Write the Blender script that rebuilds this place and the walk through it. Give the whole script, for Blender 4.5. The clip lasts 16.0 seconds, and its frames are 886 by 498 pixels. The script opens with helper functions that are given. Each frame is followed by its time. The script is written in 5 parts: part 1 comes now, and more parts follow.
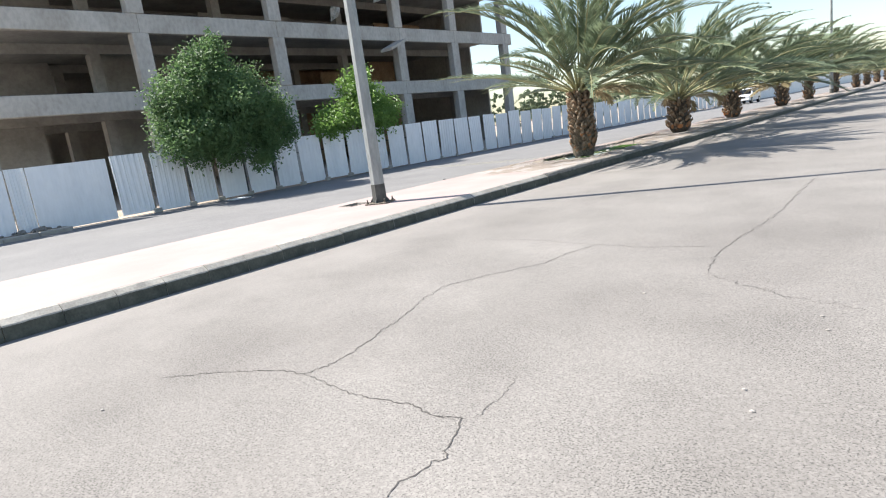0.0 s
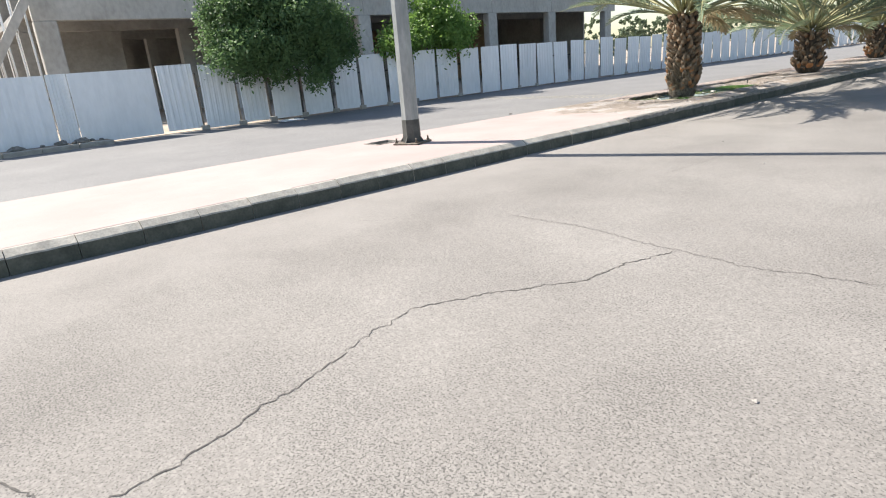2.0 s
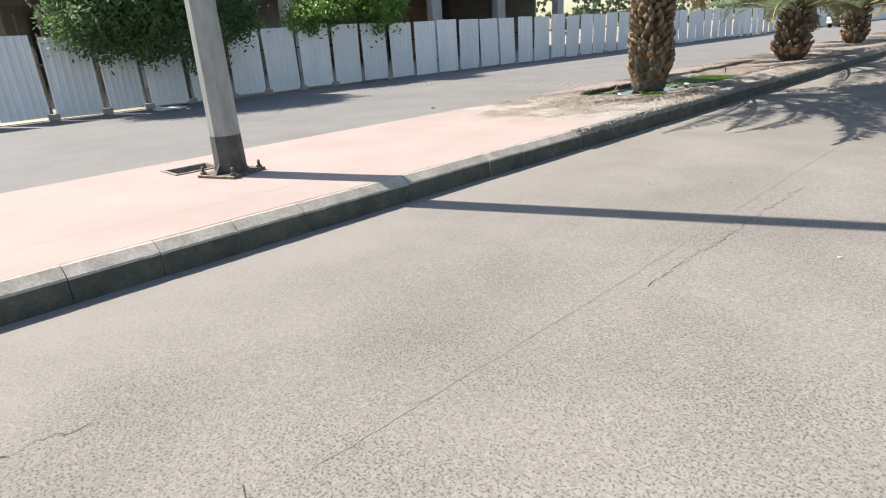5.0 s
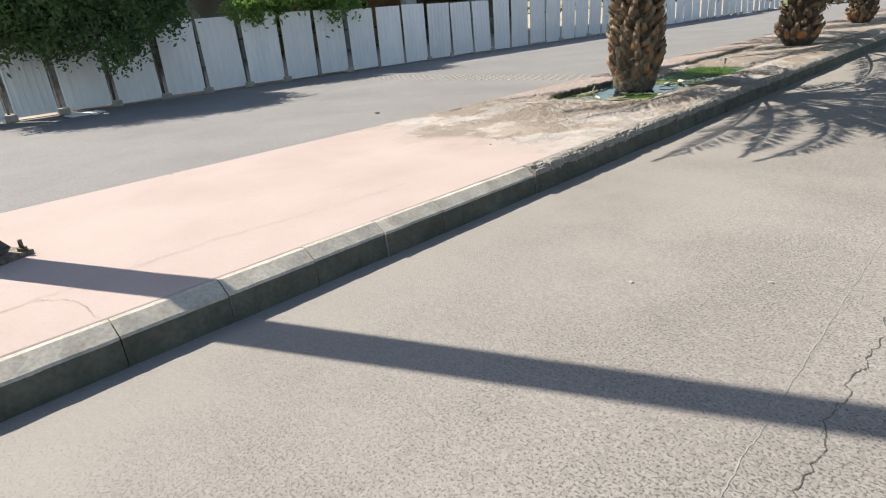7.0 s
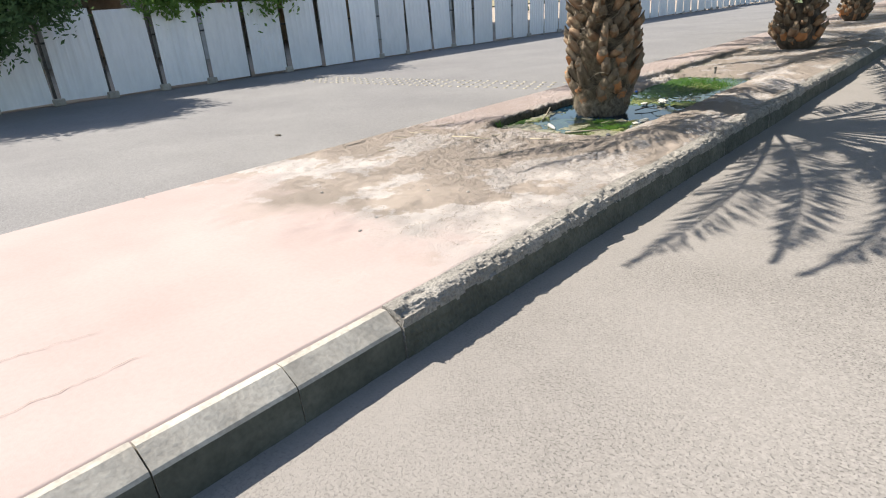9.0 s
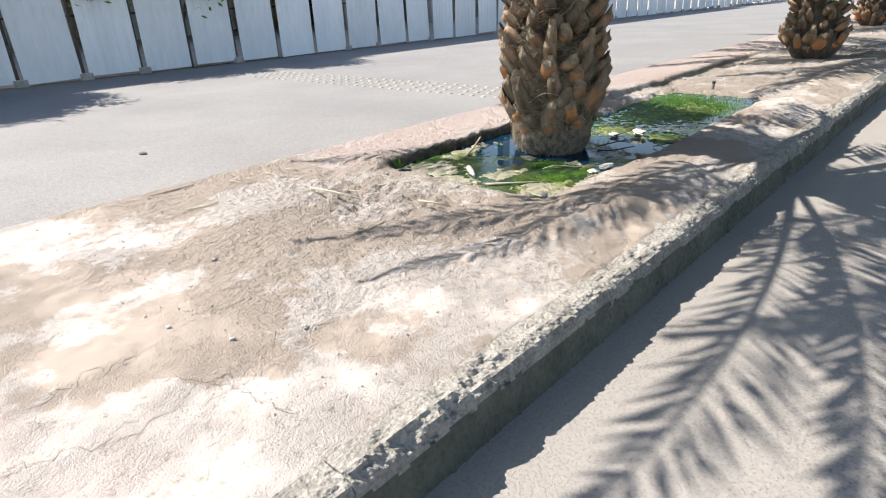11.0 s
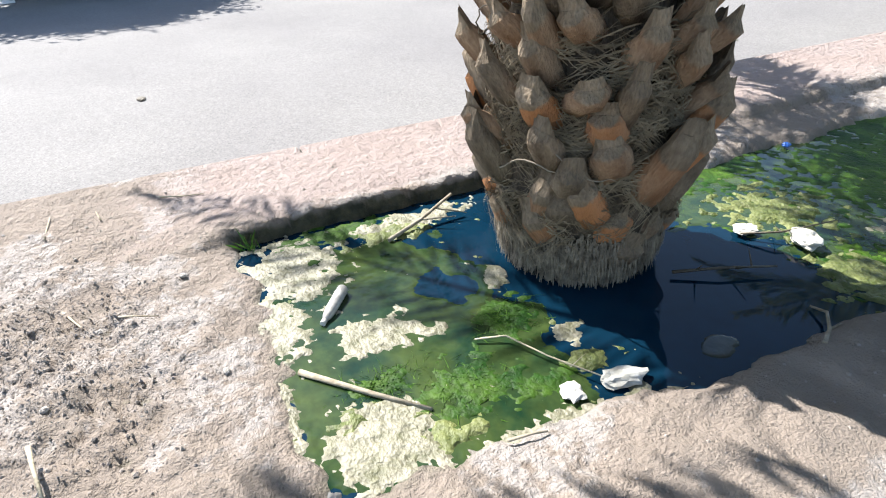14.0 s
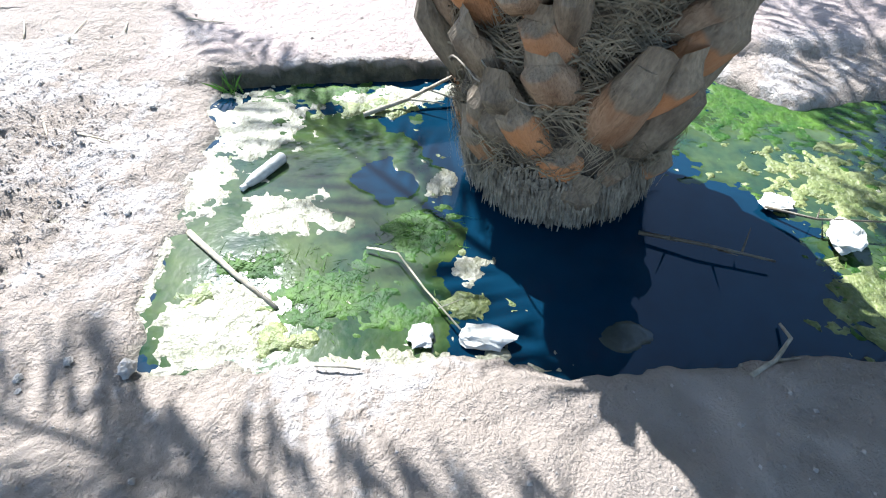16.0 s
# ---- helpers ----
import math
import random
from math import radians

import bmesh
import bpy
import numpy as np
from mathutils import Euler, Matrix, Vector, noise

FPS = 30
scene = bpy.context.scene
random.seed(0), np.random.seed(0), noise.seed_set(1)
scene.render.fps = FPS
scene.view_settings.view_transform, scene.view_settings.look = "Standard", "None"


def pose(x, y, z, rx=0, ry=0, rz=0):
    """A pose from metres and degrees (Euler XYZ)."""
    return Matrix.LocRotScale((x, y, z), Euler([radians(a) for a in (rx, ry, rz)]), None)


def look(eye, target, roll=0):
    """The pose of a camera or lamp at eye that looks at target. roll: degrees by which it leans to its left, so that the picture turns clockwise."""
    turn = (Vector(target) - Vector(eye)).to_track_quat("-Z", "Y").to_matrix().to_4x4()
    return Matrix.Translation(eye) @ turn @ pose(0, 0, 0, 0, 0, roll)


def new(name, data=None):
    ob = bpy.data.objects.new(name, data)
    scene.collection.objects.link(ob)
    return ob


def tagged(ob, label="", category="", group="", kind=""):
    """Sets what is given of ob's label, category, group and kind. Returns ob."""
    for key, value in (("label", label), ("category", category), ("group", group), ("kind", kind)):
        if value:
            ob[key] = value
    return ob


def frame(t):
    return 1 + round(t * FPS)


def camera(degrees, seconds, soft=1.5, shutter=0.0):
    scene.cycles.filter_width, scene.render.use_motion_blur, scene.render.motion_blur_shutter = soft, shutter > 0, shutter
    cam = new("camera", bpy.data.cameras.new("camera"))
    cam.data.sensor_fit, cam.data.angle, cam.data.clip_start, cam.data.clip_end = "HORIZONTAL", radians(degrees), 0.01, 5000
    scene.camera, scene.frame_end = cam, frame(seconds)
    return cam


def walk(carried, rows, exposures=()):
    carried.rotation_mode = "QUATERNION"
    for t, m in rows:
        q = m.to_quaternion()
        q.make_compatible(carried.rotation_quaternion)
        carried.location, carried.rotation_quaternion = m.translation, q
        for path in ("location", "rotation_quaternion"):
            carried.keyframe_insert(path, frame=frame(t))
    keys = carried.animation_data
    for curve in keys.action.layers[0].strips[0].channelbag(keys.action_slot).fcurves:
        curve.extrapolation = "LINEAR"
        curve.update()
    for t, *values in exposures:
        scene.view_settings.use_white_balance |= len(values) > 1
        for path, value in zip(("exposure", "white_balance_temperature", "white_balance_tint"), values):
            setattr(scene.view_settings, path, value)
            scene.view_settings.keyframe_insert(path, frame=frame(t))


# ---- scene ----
cam = camera(74.1, 16.0, soft=1.1)
PATH = [
    (0, 7.411, 1.886, 1.522, 78.605, 7.573, 41.014),
    (0.5, 7.252, 2.458, 1.476, 78.306, 6.400, 43.844),
    (1, 7.010, 3.029, 1.451, 75.321, 5.855, 44.657),
    (1.5, 6.675, 3.531, 1.420, 73.151, 5.203, 48.304),
    (2, 6.323, 4.062, 1.452, 72.564, 4.704, 49.503),
    (2.5, 5.974, 4.651, 1.433, 72.091, 4.885, 49.746),
    (3, 5.563, 5.226, 1.414, 71.717, 4.491, 48.483),
    (3.5, 5.211, 5.827, 1.397, 71.768, 3.748, 46.777),
    (4, 4.816, 6.403, 1.381, 71.335, 3.430, 45.963),
    (6.5, 3.306, 9.210, 1.455, 68.799, 4.618, 44.477),
    (7, 3.012, 9.783, 1.456, 68.712, 4.668, 44.057),
    (7.5, 2.700, 10.344, 1.435, 68.434, 4.594, 43.998),
    (8, 2.375, 11.012, 1.465, 68.655, 5.125, 42.707),
    (10.5, 1.260, 13.929, 1.410, 66.903, 2.763, 41.224),
    (11, 1.082, 14.509, 1.377, 67.019, 2.533, 41.940),
    (11.5, 0.850, 15.095, 1.413, 67.035, 2.584, 43.457),
    (12, 0.650, 15.635, 1.423, 67.003, 3.754, 48.982),
    (12.5, 0.413, 16.126, 1.410, 67.142, 3.487, 51.041),
    (13, 0.311, 16.595, 1.432, 66.520, 2.934, 53.146),
    (13.5, 0.203, 17.048, 1.443, 64.010, 3.860, 59.623),
    (14, 0.065, 17.448, 1.428, 58.638, 2.423, 64.871),
    (14.5, 0.099, 17.773, 1.410, 52.028, 3.696, 70.107),
    (15, 0.118, 18.030, 1.423, 47.463, 3.232, 74.898),
    (15.5, 0.041, 18.156, 1.398, 46.332, 1.007, 80.066),
    (16, 0.010, 18.237, 1.409, 45.249, 0.269, 85.286),
]
walk(cam, [(r[0], pose(*r[1:])) for r in PATH],
     [(0, 1.32, 6500, 9), (2, 1.25, 6700, 9), (4, 1.1, 6850, 9.5), (6.5, 1.02, 6900, 8.5), (7.5, 0.97, 6950, 8.5), (8.2, 1.06, 6900, 9), (10.5, 1.32, 6700, 10), (11.2, 1.48, 6650, 10), (12.5, 1.56, 6500, 10), (14, 1.65, 6350, 10), (15, 1.86, 6000, 9), (15.5, 2.08, 5850, 8), (16, 2.07, 5750, 8)])

# ---- world and sun ----
SUN_AZ = math.atan2(-0.383, -0.924)      # the sun stands over the building, beyond the fence
SUN_EL = radians(48)
world = bpy.data.worlds.new("sky")
scene.world = world
world.use_nodes = True
wn = world.node_tree
sky = wn.nodes.new("ShaderNodeTexSky")
sky.sky_type = "NISHITA"
sky.sun_disc = False
sky.sun_elevation = SUN_EL
sky.sun_rotation = math.pi / 2 - SUN_AZ
sky.dust_density = 1.0
sky.ozone_density = 1.2
sky.air_density = 1.1
wn.nodes["Background"].inputs[1].default_value = 0.094
wn.links.new(sky.outputs[0], wn.nodes["Background"].inputs[0])
sun_data = bpy.data.lights.new("sun", "SUN")
sun_data.energy, sun_data.angle, sun_data.color = 4.75, radians(0.53), (1.0, 0.95, 0.88)
sun = new("sun", sun_data)
sun.matrix_world = look((math.cos(SUN_AZ) * math.cos(SUN_EL) * 60, math.sin(SUN_AZ) * math.cos(SUN_EL) * 60, 60 * math.sin(SUN_EL)), (0, 0, 0))


# ---- materials ----
def surface(name, c1, c2, scale=2.0, rough=0.85, bump=0.3, fine=60.0, fine_mix=0.25, fine_dark=0.6, metal=0.0, per_piece=0.0,
            stretch=(1, 1, 1), spread=(0.35, 0.65), bump_dist=0.01, spec=0.35, local=False):
    """Two-scale surface: broad patches from c1 to c2, a fine grain that darkens, and a bump from both."""
    m = bpy.data.materials.new(name)
    m.use_nodes = True
    nt = m.node_tree
    N, L = nt.nodes, nt.links
    b = N["Principled BSDF"]
    if local:
        pos = N.new("ShaderNodeTexCoord").outputs["Object"]
    else:
        pos = N.new("ShaderNodeNewGeometry").outputs["Position"]
    mp = N.new("ShaderNodeMapping")
    mp.inputs["Scale"].default_value = stretch
    L.new(pos, mp.inputs[0])
    n1 = N.new("ShaderNodeTexNoise")
    n1.inputs["Scale"].default_value, n1.inputs["Detail"].default_value, n1.inputs["Roughness"].default_value = scale, 6, 0.6
    L.new(mp.outputs[0], n1.inputs["Vector"])
    r1 = N.new("ShaderNodeValToRGB")
    r1.color_ramp.elements[0].position, r1.color_ramp.elements[1].position = spread
    r1.color_ramp.elements[0].color, r1.color_ramp.elements[1].color = (*c1, 1), (*c2, 1)
    L.new(n1.outputs[0], r1.inputs[0])
    n2 = N.new("ShaderNodeTexNoise")
    n2.inputs["Scale"].default_value, n2.inputs["Detail"].default_value = fine, 3
    L.new(mp.outputs[0], n2.inputs["Vector"])
    r2 = N.new("ShaderNodeMapRange")
    r2.inputs[1].default_value, r2.inputs[2].default_value = 0.3, 0.62
    r2.inputs[3].default_value, r2.inputs[4].default_value = fine_dark, 1.08
    L.new(n2.outputs[0], r2.inputs[0])
    mx = N.new("ShaderNodeMix")
    mx.data_type, mx.blend_type = "RGBA", "MULTIPLY"
    mx.inputs[0].default_value = fine_mix
    L.new(r1.outputs[0], mx.inputs[6])
    L.new(r2.outputs[0], mx.inputs[7])
    col = mx.outputs[2]
    if per_piece:
        oi = N.new("ShaderNodeObjectInfo")
        hs = N.new("ShaderNodeHueSaturation")
        mr = N.new("ShaderNodeMapRange")
        mr.inputs[3].default_value, mr.inputs[4].default_value = 1 - per_piece, 1 + per_piece
        L.new(oi.outputs["Random"], mr.inputs[0])
        L.new(mr.outputs[0], hs.inputs["Value"])
        L.new(col, hs.inputs["Color"])
        col = hs.outputs[0]
    L.new(col, b.inputs["Base Color"])
    b.inputs["Roughness"].default_value, b.inputs["Metallic"].default_value = rough, metal
    b.inputs["Specular IOR Level"].default_value = spec
    if bump:
        ad = N.new("ShaderNodeMath")
        ad.operation = "ADD"
        L.new(n1.outputs[0], ad.inputs[0])
        L.new(n2.outputs[0], ad.inputs[1])
        bp = N.new("ShaderNodeBump")
        bp.inputs["Strength"].default_value, bp.inputs["Distance"].default_value = bump, bump_dist
        L.new(ad.outputs[0], bp.inputs["Height"])
        L.new(bp.outputs[0], b.inputs["Normal"])
    return m


def asphalt(name, c1, c2, pit=0.55, stone=85.0, dust=None):
    """Worn asphalt: pale stones, dark pits between them, broad dusty patches."""
    m = surface(name, c1, c2, scale=0.4, rough=0.9, bump=0.0, fine=28.0, fine_mix=0.35, fine_dark=0.75, spread=(0.3, 0.7))
    nt = m.node_tree
    N, L = nt.nodes, nt.links
    b = N["Principled BSDF"]
    old = b.inputs["Base Color"].links[0].from_socket
    geo = N.new("ShaderNodeNewGeometry")
    v = N.new("ShaderNodeTexVoronoi")
    v.inputs["Scale"].default_value = stone
    L.new(geo.outputs["Position"], v.inputs["Vector"])
    n = N.new("ShaderNodeTexNoise")
    n.inputs["Scale"].default_value, n.inputs["Detail"].default_value = stone * 0.9, 3
    L.new(geo.outputs["Position"], n.inputs["Vector"])
    mr = N.new("ShaderNodeMapRange")
    mr.inputs[1].default_value, mr.inputs[2].default_value = 0.37, 0.46
    mr.inputs[3].default_value, mr.inputs[4].default_value = pit, 1.0
    wear = N.new("ShaderNodeTexNoise")
    wear.inputs["Scale"].default_value, wear.inputs["Detail"].default_value = 1.1, 4
    L.new(geo.outputs["Position"], wear.inputs["Vector"])
    sh = N.new("ShaderNodeMath")
    sh.operation = "MULTIPLY_ADD"
    L.new(wear.outputs[0], sh.inputs[0])
    sh.inputs[1].default_value = -0.22
    L.new(n.outputs[0], sh.inputs[2])
    ofs = N.new("ShaderNodeMath")
    ofs.operation = "ADD"
    L.new(sh.outputs[0], ofs.inputs[0])
    ofs.inputs[1].default_value = 0.11
    L.new(ofs.outputs[0], mr.inputs[0])
    tint = N.new("ShaderNodeMapRange")
    tint.inputs[3].default_value, tint.inputs[4].default_value = 0.82, 1.15
    sp = N.new("ShaderNodeSeparateColor")
    L.new(v.outputs["Color"], sp.inputs[0])
    L.new(sp.outputs[0], tint.inputs[0])
    mul = N.new("ShaderNodeMath")
    mul.operation = "MULTIPLY"
    L.new(mr.outputs[0], mul.inputs[0])
    L.new(tint.outputs[0], mul.inputs[1])
    mx = N.new("ShaderNodeMix")
    mx.data_type, mx.blend_type = "RGBA", "MULTIPLY"
    mx.inputs[0].default_value = 1.0
    L.new(old, mx.inputs[6])
    L.new(mul.outputs[0], mx.inputs[7])
    out = mx.outputs[2]
    if dust:
        sx = N.new("ShaderNodeSeparateXYZ")
        L.new(geo.outputs["Position"], sx.inputs[0])
        dn = N.new("ShaderNodeTexNoise")
        dn.inputs["Scale"].default_value, dn.inputs["Detail"].default_value, dn.inputs["Roughness"].default_value = 0.8, 7, 0.65
        L.new(geo.outputs["Position"], dn.inputs["Vector"])
        da = N.new("ShaderNodeMath")
        da.operation = "MULTIPLY_ADD"
        L.new(dn.outputs[0], da.inputs[0])
        da.inputs[1].default_value = -4.5
        L.new(sx.outputs[0], da.inputs[2])
        dr = N.new("ShaderNodeMapRange")
        for i, v in enumerate((-0.2, -2.2, 0.0, 0.75)):
            dr.inputs[i + 1].default_value = v
        L.new(da.outputs[0], dr.inputs[0])
        dm = N.new("ShaderNodeMix")
        dm.data_type = "RGBA"
        L.new(dr.outputs[0], dm.inputs[0])
        L.new(out, dm.inputs[6])
        dm.inputs[7].default_value = (*dust, 1)
        out = dm.outputs[2]
    L.new(out, b.inputs["Base Color"])
    bp = N.new("ShaderNodeBump")
    bp.inputs["Strength"].default_value, bp.inputs["Distance"].default_value = 0.55, 0.005
    L.new(mul.outputs[0], bp.inputs["Height"])
    L.new(bp.outputs[0], b.inputs["Normal"])
    return m


M_ROAD = asphalt("worn_asphalt", (0.188, 0.174, 0.160), (0.252, 0.235, 0.217), pit=0.50, stone=98.0, dust=(0.236, 0.219, 0.203))
M_ROAD_FAR = asphalt("far_asphalt", (0.17, 0.165, 0.165), (0.21, 0.205, 0.20), pit=0.75)
M_CRACK = surface("crack", (0.06, 0.054, 0.05), (0.10, 0.092, 0.085), scale=30, fine=120)
M_GROUND = surface("dry_ground", (0.28, 0.23, 0.18), (0.36, 0.30, 0.24), scale=0.4, fine=8)
M_KERB = surface("kerb_concrete", (0.32, 0.295, 0.255), (0.43, 0.40, 0.35), scale=5, fine=45, fine_mix=0.5, bump=0.22, per_piece=0.06)
M_KERB_ROUGH = surface("broken_kerb_concrete", (0.195, 0.182, 0.162), (0.305, 0.286, 0.258), scale=8, fine=70, fine_mix=0.75, fine_dark=0.5, bump=1.0, bump_dist=0.012)
# kerb front below the chamfer: its shade is put into this dark colour
M_KERB_SHADE = surface("shaded_dark_concrete", (0.058, 0.061, 0.049), (0.108, 0.109, 0.088), scale=4, fine=40, fine_mix=0.5, bump=0.5)
M_POLE = surface("galvanised_steel", (0.24, 0.25, 0.245), (0.32, 0.33, 0.32), scale=6, rough=0.55, metal=0.3, fine=25, bump=0.05, stretch=(1, 1, 0.35))
M_POLE_DARK = surface("dark_paint", (0.06, 0.06, 0.055), (0.10, 0.10, 0.09), scale=8, rough=0.7, fine=40, bump=0.1)
M_STEEL = surface("rusty_steel", (0.10, 0.08, 0.06), (0.22, 0.19, 0.16), scale=20, rough=0.7, metal=0.5, fine=80)
M_FENCE = surface("white_painted_sheet", (0.72, 0.74, 0.76), (0.80, 0.81, 0.82), scale=1.2, rough=0.45, fine=9, fine_mix=0.12, bump=0.04, per_piece=0.05, stretch=(1, 1, 0.3), spec=0.4)
M_POST = surface("dark_steel_post", (0.05, 0.05, 0.05), (0.12, 0.11, 0.10), scale=6, rough=0.6, metal=0.4)
M_CONC = surface("frame_concrete", (0.36, 0.34, 0.31), (0.47, 0.45, 0.42), scale=0.6, fine=5, fine_mix=0.4, bump=0.15, stretch=(1, 1, 0.6))
M_CONC_IN = surface("inside_concrete", (0.27, 0.26, 0.245), (0.37, 0.355, 0.335), scale=0.5, fine=4, bump=0.1)
M_BRICK = surface("block_partition", (0.36, 0.24, 0.15), (0.48, 0.34, 0.22), scale=1.2, fine=7, fine_mix=0.5)
M_BARK = surface("bark", (0.07, 0.055, 0.045), (0.15, 0.125, 0.10), scale=12, fine=50, bump=0.8, stretch=(1, 1, 0.3))
M_RACHIS = surface("frond_stalk", (0.26, 0.27, 0.13), (0.36, 0.33, 0.19), scale=5, rough=0.55, fine=30)
M_TRUNK = surface("palm_trunk_fibre", (0.042, 0.032, 0.023), (0.125, 0.10, 0.074), scale=14, fine=70, fine_mix=0.7, bump=1.0, bump_dist=0.02, stretch=(1, 1, 0.4))
M_FIBRE = surface("dry_fibre", (0.12, 0.10, 0.078), (0.30, 0.26, 0.205), scale=20, fine=120, fine_mix=0.5)


def leafy(name, c1, c2, rough=0.5, trans=0.25):
    """Leaf: two greens by piece and patch, part of the light let through."""
    m = surface(name, c1, c2, scale=1.4, rough=rough, fine=9, fine_mix=0.3, bump=0.0, per_piece=0.15)
    N, L = m.node_tree.nodes, m.node_tree.links
    b = N["Principled BSDF"]
    t = N.new("ShaderNodeBsdfTranslucent")
    L.new(b.inputs["Base Color"].links[0].from_socket, t.inputs[0])
    x = N.new("ShaderNodeMixShader")
    x.inputs[0].default_value = trans
    L.new(b.outputs[0], x.inputs[1])
    L.new(t.outputs[0], x.inputs[2])
    L.new(x.outputs[0], N["Material Output"].inputs[0])
    return m


M_FROND = leafy("palm_leaflet", (0.13, 0.175, 0.105), (0.25, 0.30, 0.19), 0.36, 0.30)
M_FROND_DRY = leafy("dry_leaflet", (0.30, 0.24, 0.13), (0.42, 0.35, 0.22), 0.6, 0.3)
M_LEAF = leafy("tree_leaf", (0.062, 0.115, 0.045), (0.135, 0.215, 0.085), 0.62, 0.42)
M_LEAF_LIGHT = leafy("light_tree_leaf", (0.13, 0.24, 0.05), (0.22, 0.36, 0.09), 0.42, 0.5)


# ---- mesh helpers ----
def part(name, bm, material, parent=None, label=""):
    me = bpy.data.meshes.new(name)
    bm.normal_update()
    bm.to_mesh(me)
    bm.free()
    for m in (material if isinstance(material, (list, tuple)) else [material]):
        me.materials.append(m)
    ob = new(name, me)
    ob.parent = parent
    if label:
        ob["label"] = label
    return ob


def clone(ob, name, parent, m):
    o = new(name, ob.data)
    o.parent = parent
    o.matrix_basis = m
    return o


def thing(name, x, y, z, label, category, group="", kind=""):
    e = new(name)
    e.empty_display_size = 0.2
    e.location = (x, y, z)
    return tagged(e, label, category, group, kind)


def box(bm, x0, x1, y0, y1, z0, z1, mi=0):
    v = [bm.verts.new(p) for p in ((x0, y0, z0), (x1, y0, z0), (x1, y1, z0), (x0, y1, z0), (x0, y0, z1), (x1, y0, z1), (x1, y1, z1), (x0, y1, z1))]
    fs = []
    for a in ((0, 3, 2, 1), (4, 5, 6, 7), (0, 1, 5, 4), (1, 2, 6, 5), (2, 3, 7, 6), (3, 0, 4, 7)):
        f = bm.faces.new([v[i] for i in a])
        f.material_index = mi
        fs.append(f)
    return v


def bevel(bm, w, seg=1):
    bmesh.ops.bevel(bm, geom=list(bm.edges), offset=w, segments=seg, affect="EDGES", profile=0.6)


def tube(bm, pts, radii, n=8, mi=0, caps=True, smooth=True):
    rings = []
    for i, p in enumerate(pts):
        p = Vector(p)
        a = Vector(pts[min(i + 1, len(pts) - 1)]) - Vector(pts[max(i - 1, 0)])
        q = a.to_track_quat("Z", "X")
        rings.append([bm.verts.new(p + q @ Vector((math.cos(k * 2 * math.pi / n), math.sin(k * 2 * math.pi / n), 0)) * radii[i]) for k in range(n)])
    for r, s in zip(rings, rings[1:]):
        for k in range(n):
            f = bm.faces.new((r[k], r[(k + 1) % n], s[(k + 1) % n], s[k]))
            f.material_index, f.smooth = mi, smooth
    if caps:
        bm.faces.new(rings[0][::-1]).material_index = mi
        bm.faces.new(rings[-1]).material_index = mi


def grid_mesh(name, xs, ys, height, material, parent=None, keep=None, smooth=True):
    """A sheet over xs and ys whose height is a function of place; keep(x, y) may leave cells out."""
    co = [(x, y, height(x, y)) for y in ys for x in xs]
    w = len(xs)
    fs = []
    for j in range(len(ys) - 1):
        for i in range(w - 1):
            if keep and not keep((xs[i] + xs[i + 1]) / 2, (ys[j] + ys[j + 1]) / 2):
                continue
            fs.append((j * w + i, j * w + i + 1, (j + 1) * w + i + 1, (j + 1) * w + i))
    me = bpy.data.meshes.new(name)
    me.from_pydata(co, [], fs)
    me.polygons.foreach_set("use_smooth", [smooth] * len(fs))
    for m in (material if isinstance(material, (list, tuple)) else [material]):
        me.materials.append(m)
    ob = new(name, me)
    ob.parent = parent
    return ob


def steps(a, b, d):
    n = max(1, round((b - a) / d))
    return [a + (b - a) * i / n for i in range(n + 1)]


def fbm(x, y, z, s, o=3):
    return noise.fractal(Vector((x * s, y * s, z * s)), 0.6, 2.1, o)


def ease(a, b, v):
    t = min(1.0, max(0.0, (v - a) / (b - a)))
    return t * t * (3 - 2 * t)


# ---- ground, roads, median ----
KZ = 0.225            # top of the median
FAR_Z = -0.12         # level of the road beyond the median
WATER_Z = 0.185
PX, PY = -1.56, 18.74  # the nearest palm


def flat(name, x0, x1, y0, y1, z, material, label, category, nx=1, ny=1):
    ob = grid_mesh(name, steps(x0, x1, (x1 - x0) / nx), steps(y0, y1, (y1 - y0) / ny), lambda x, y: z, material, smooth=False)
    return tagged(ob, label, category, kind="structure")


flat("ground", -900, 900, -700, 1500, -0.25, M_GROUND, "dry pale sandy ground reaching the horizon", "ground")
flat("road", -0.02, 13.0, -60, 420, 0.0, M_ROAD, "worn light grey asphalt road with cracks and dust", "road")
flat("road_beyond", -16.35, -3.05, -60, 420, FAR_Z, M_ROAD_FAR, "grey asphalt road beyond the median, dusty edge", "road")
flat("verge", -60.0, -16.35, -60, 420, -0.10, M_GROUND, "sandy strip under and behind the white fence", "ground")


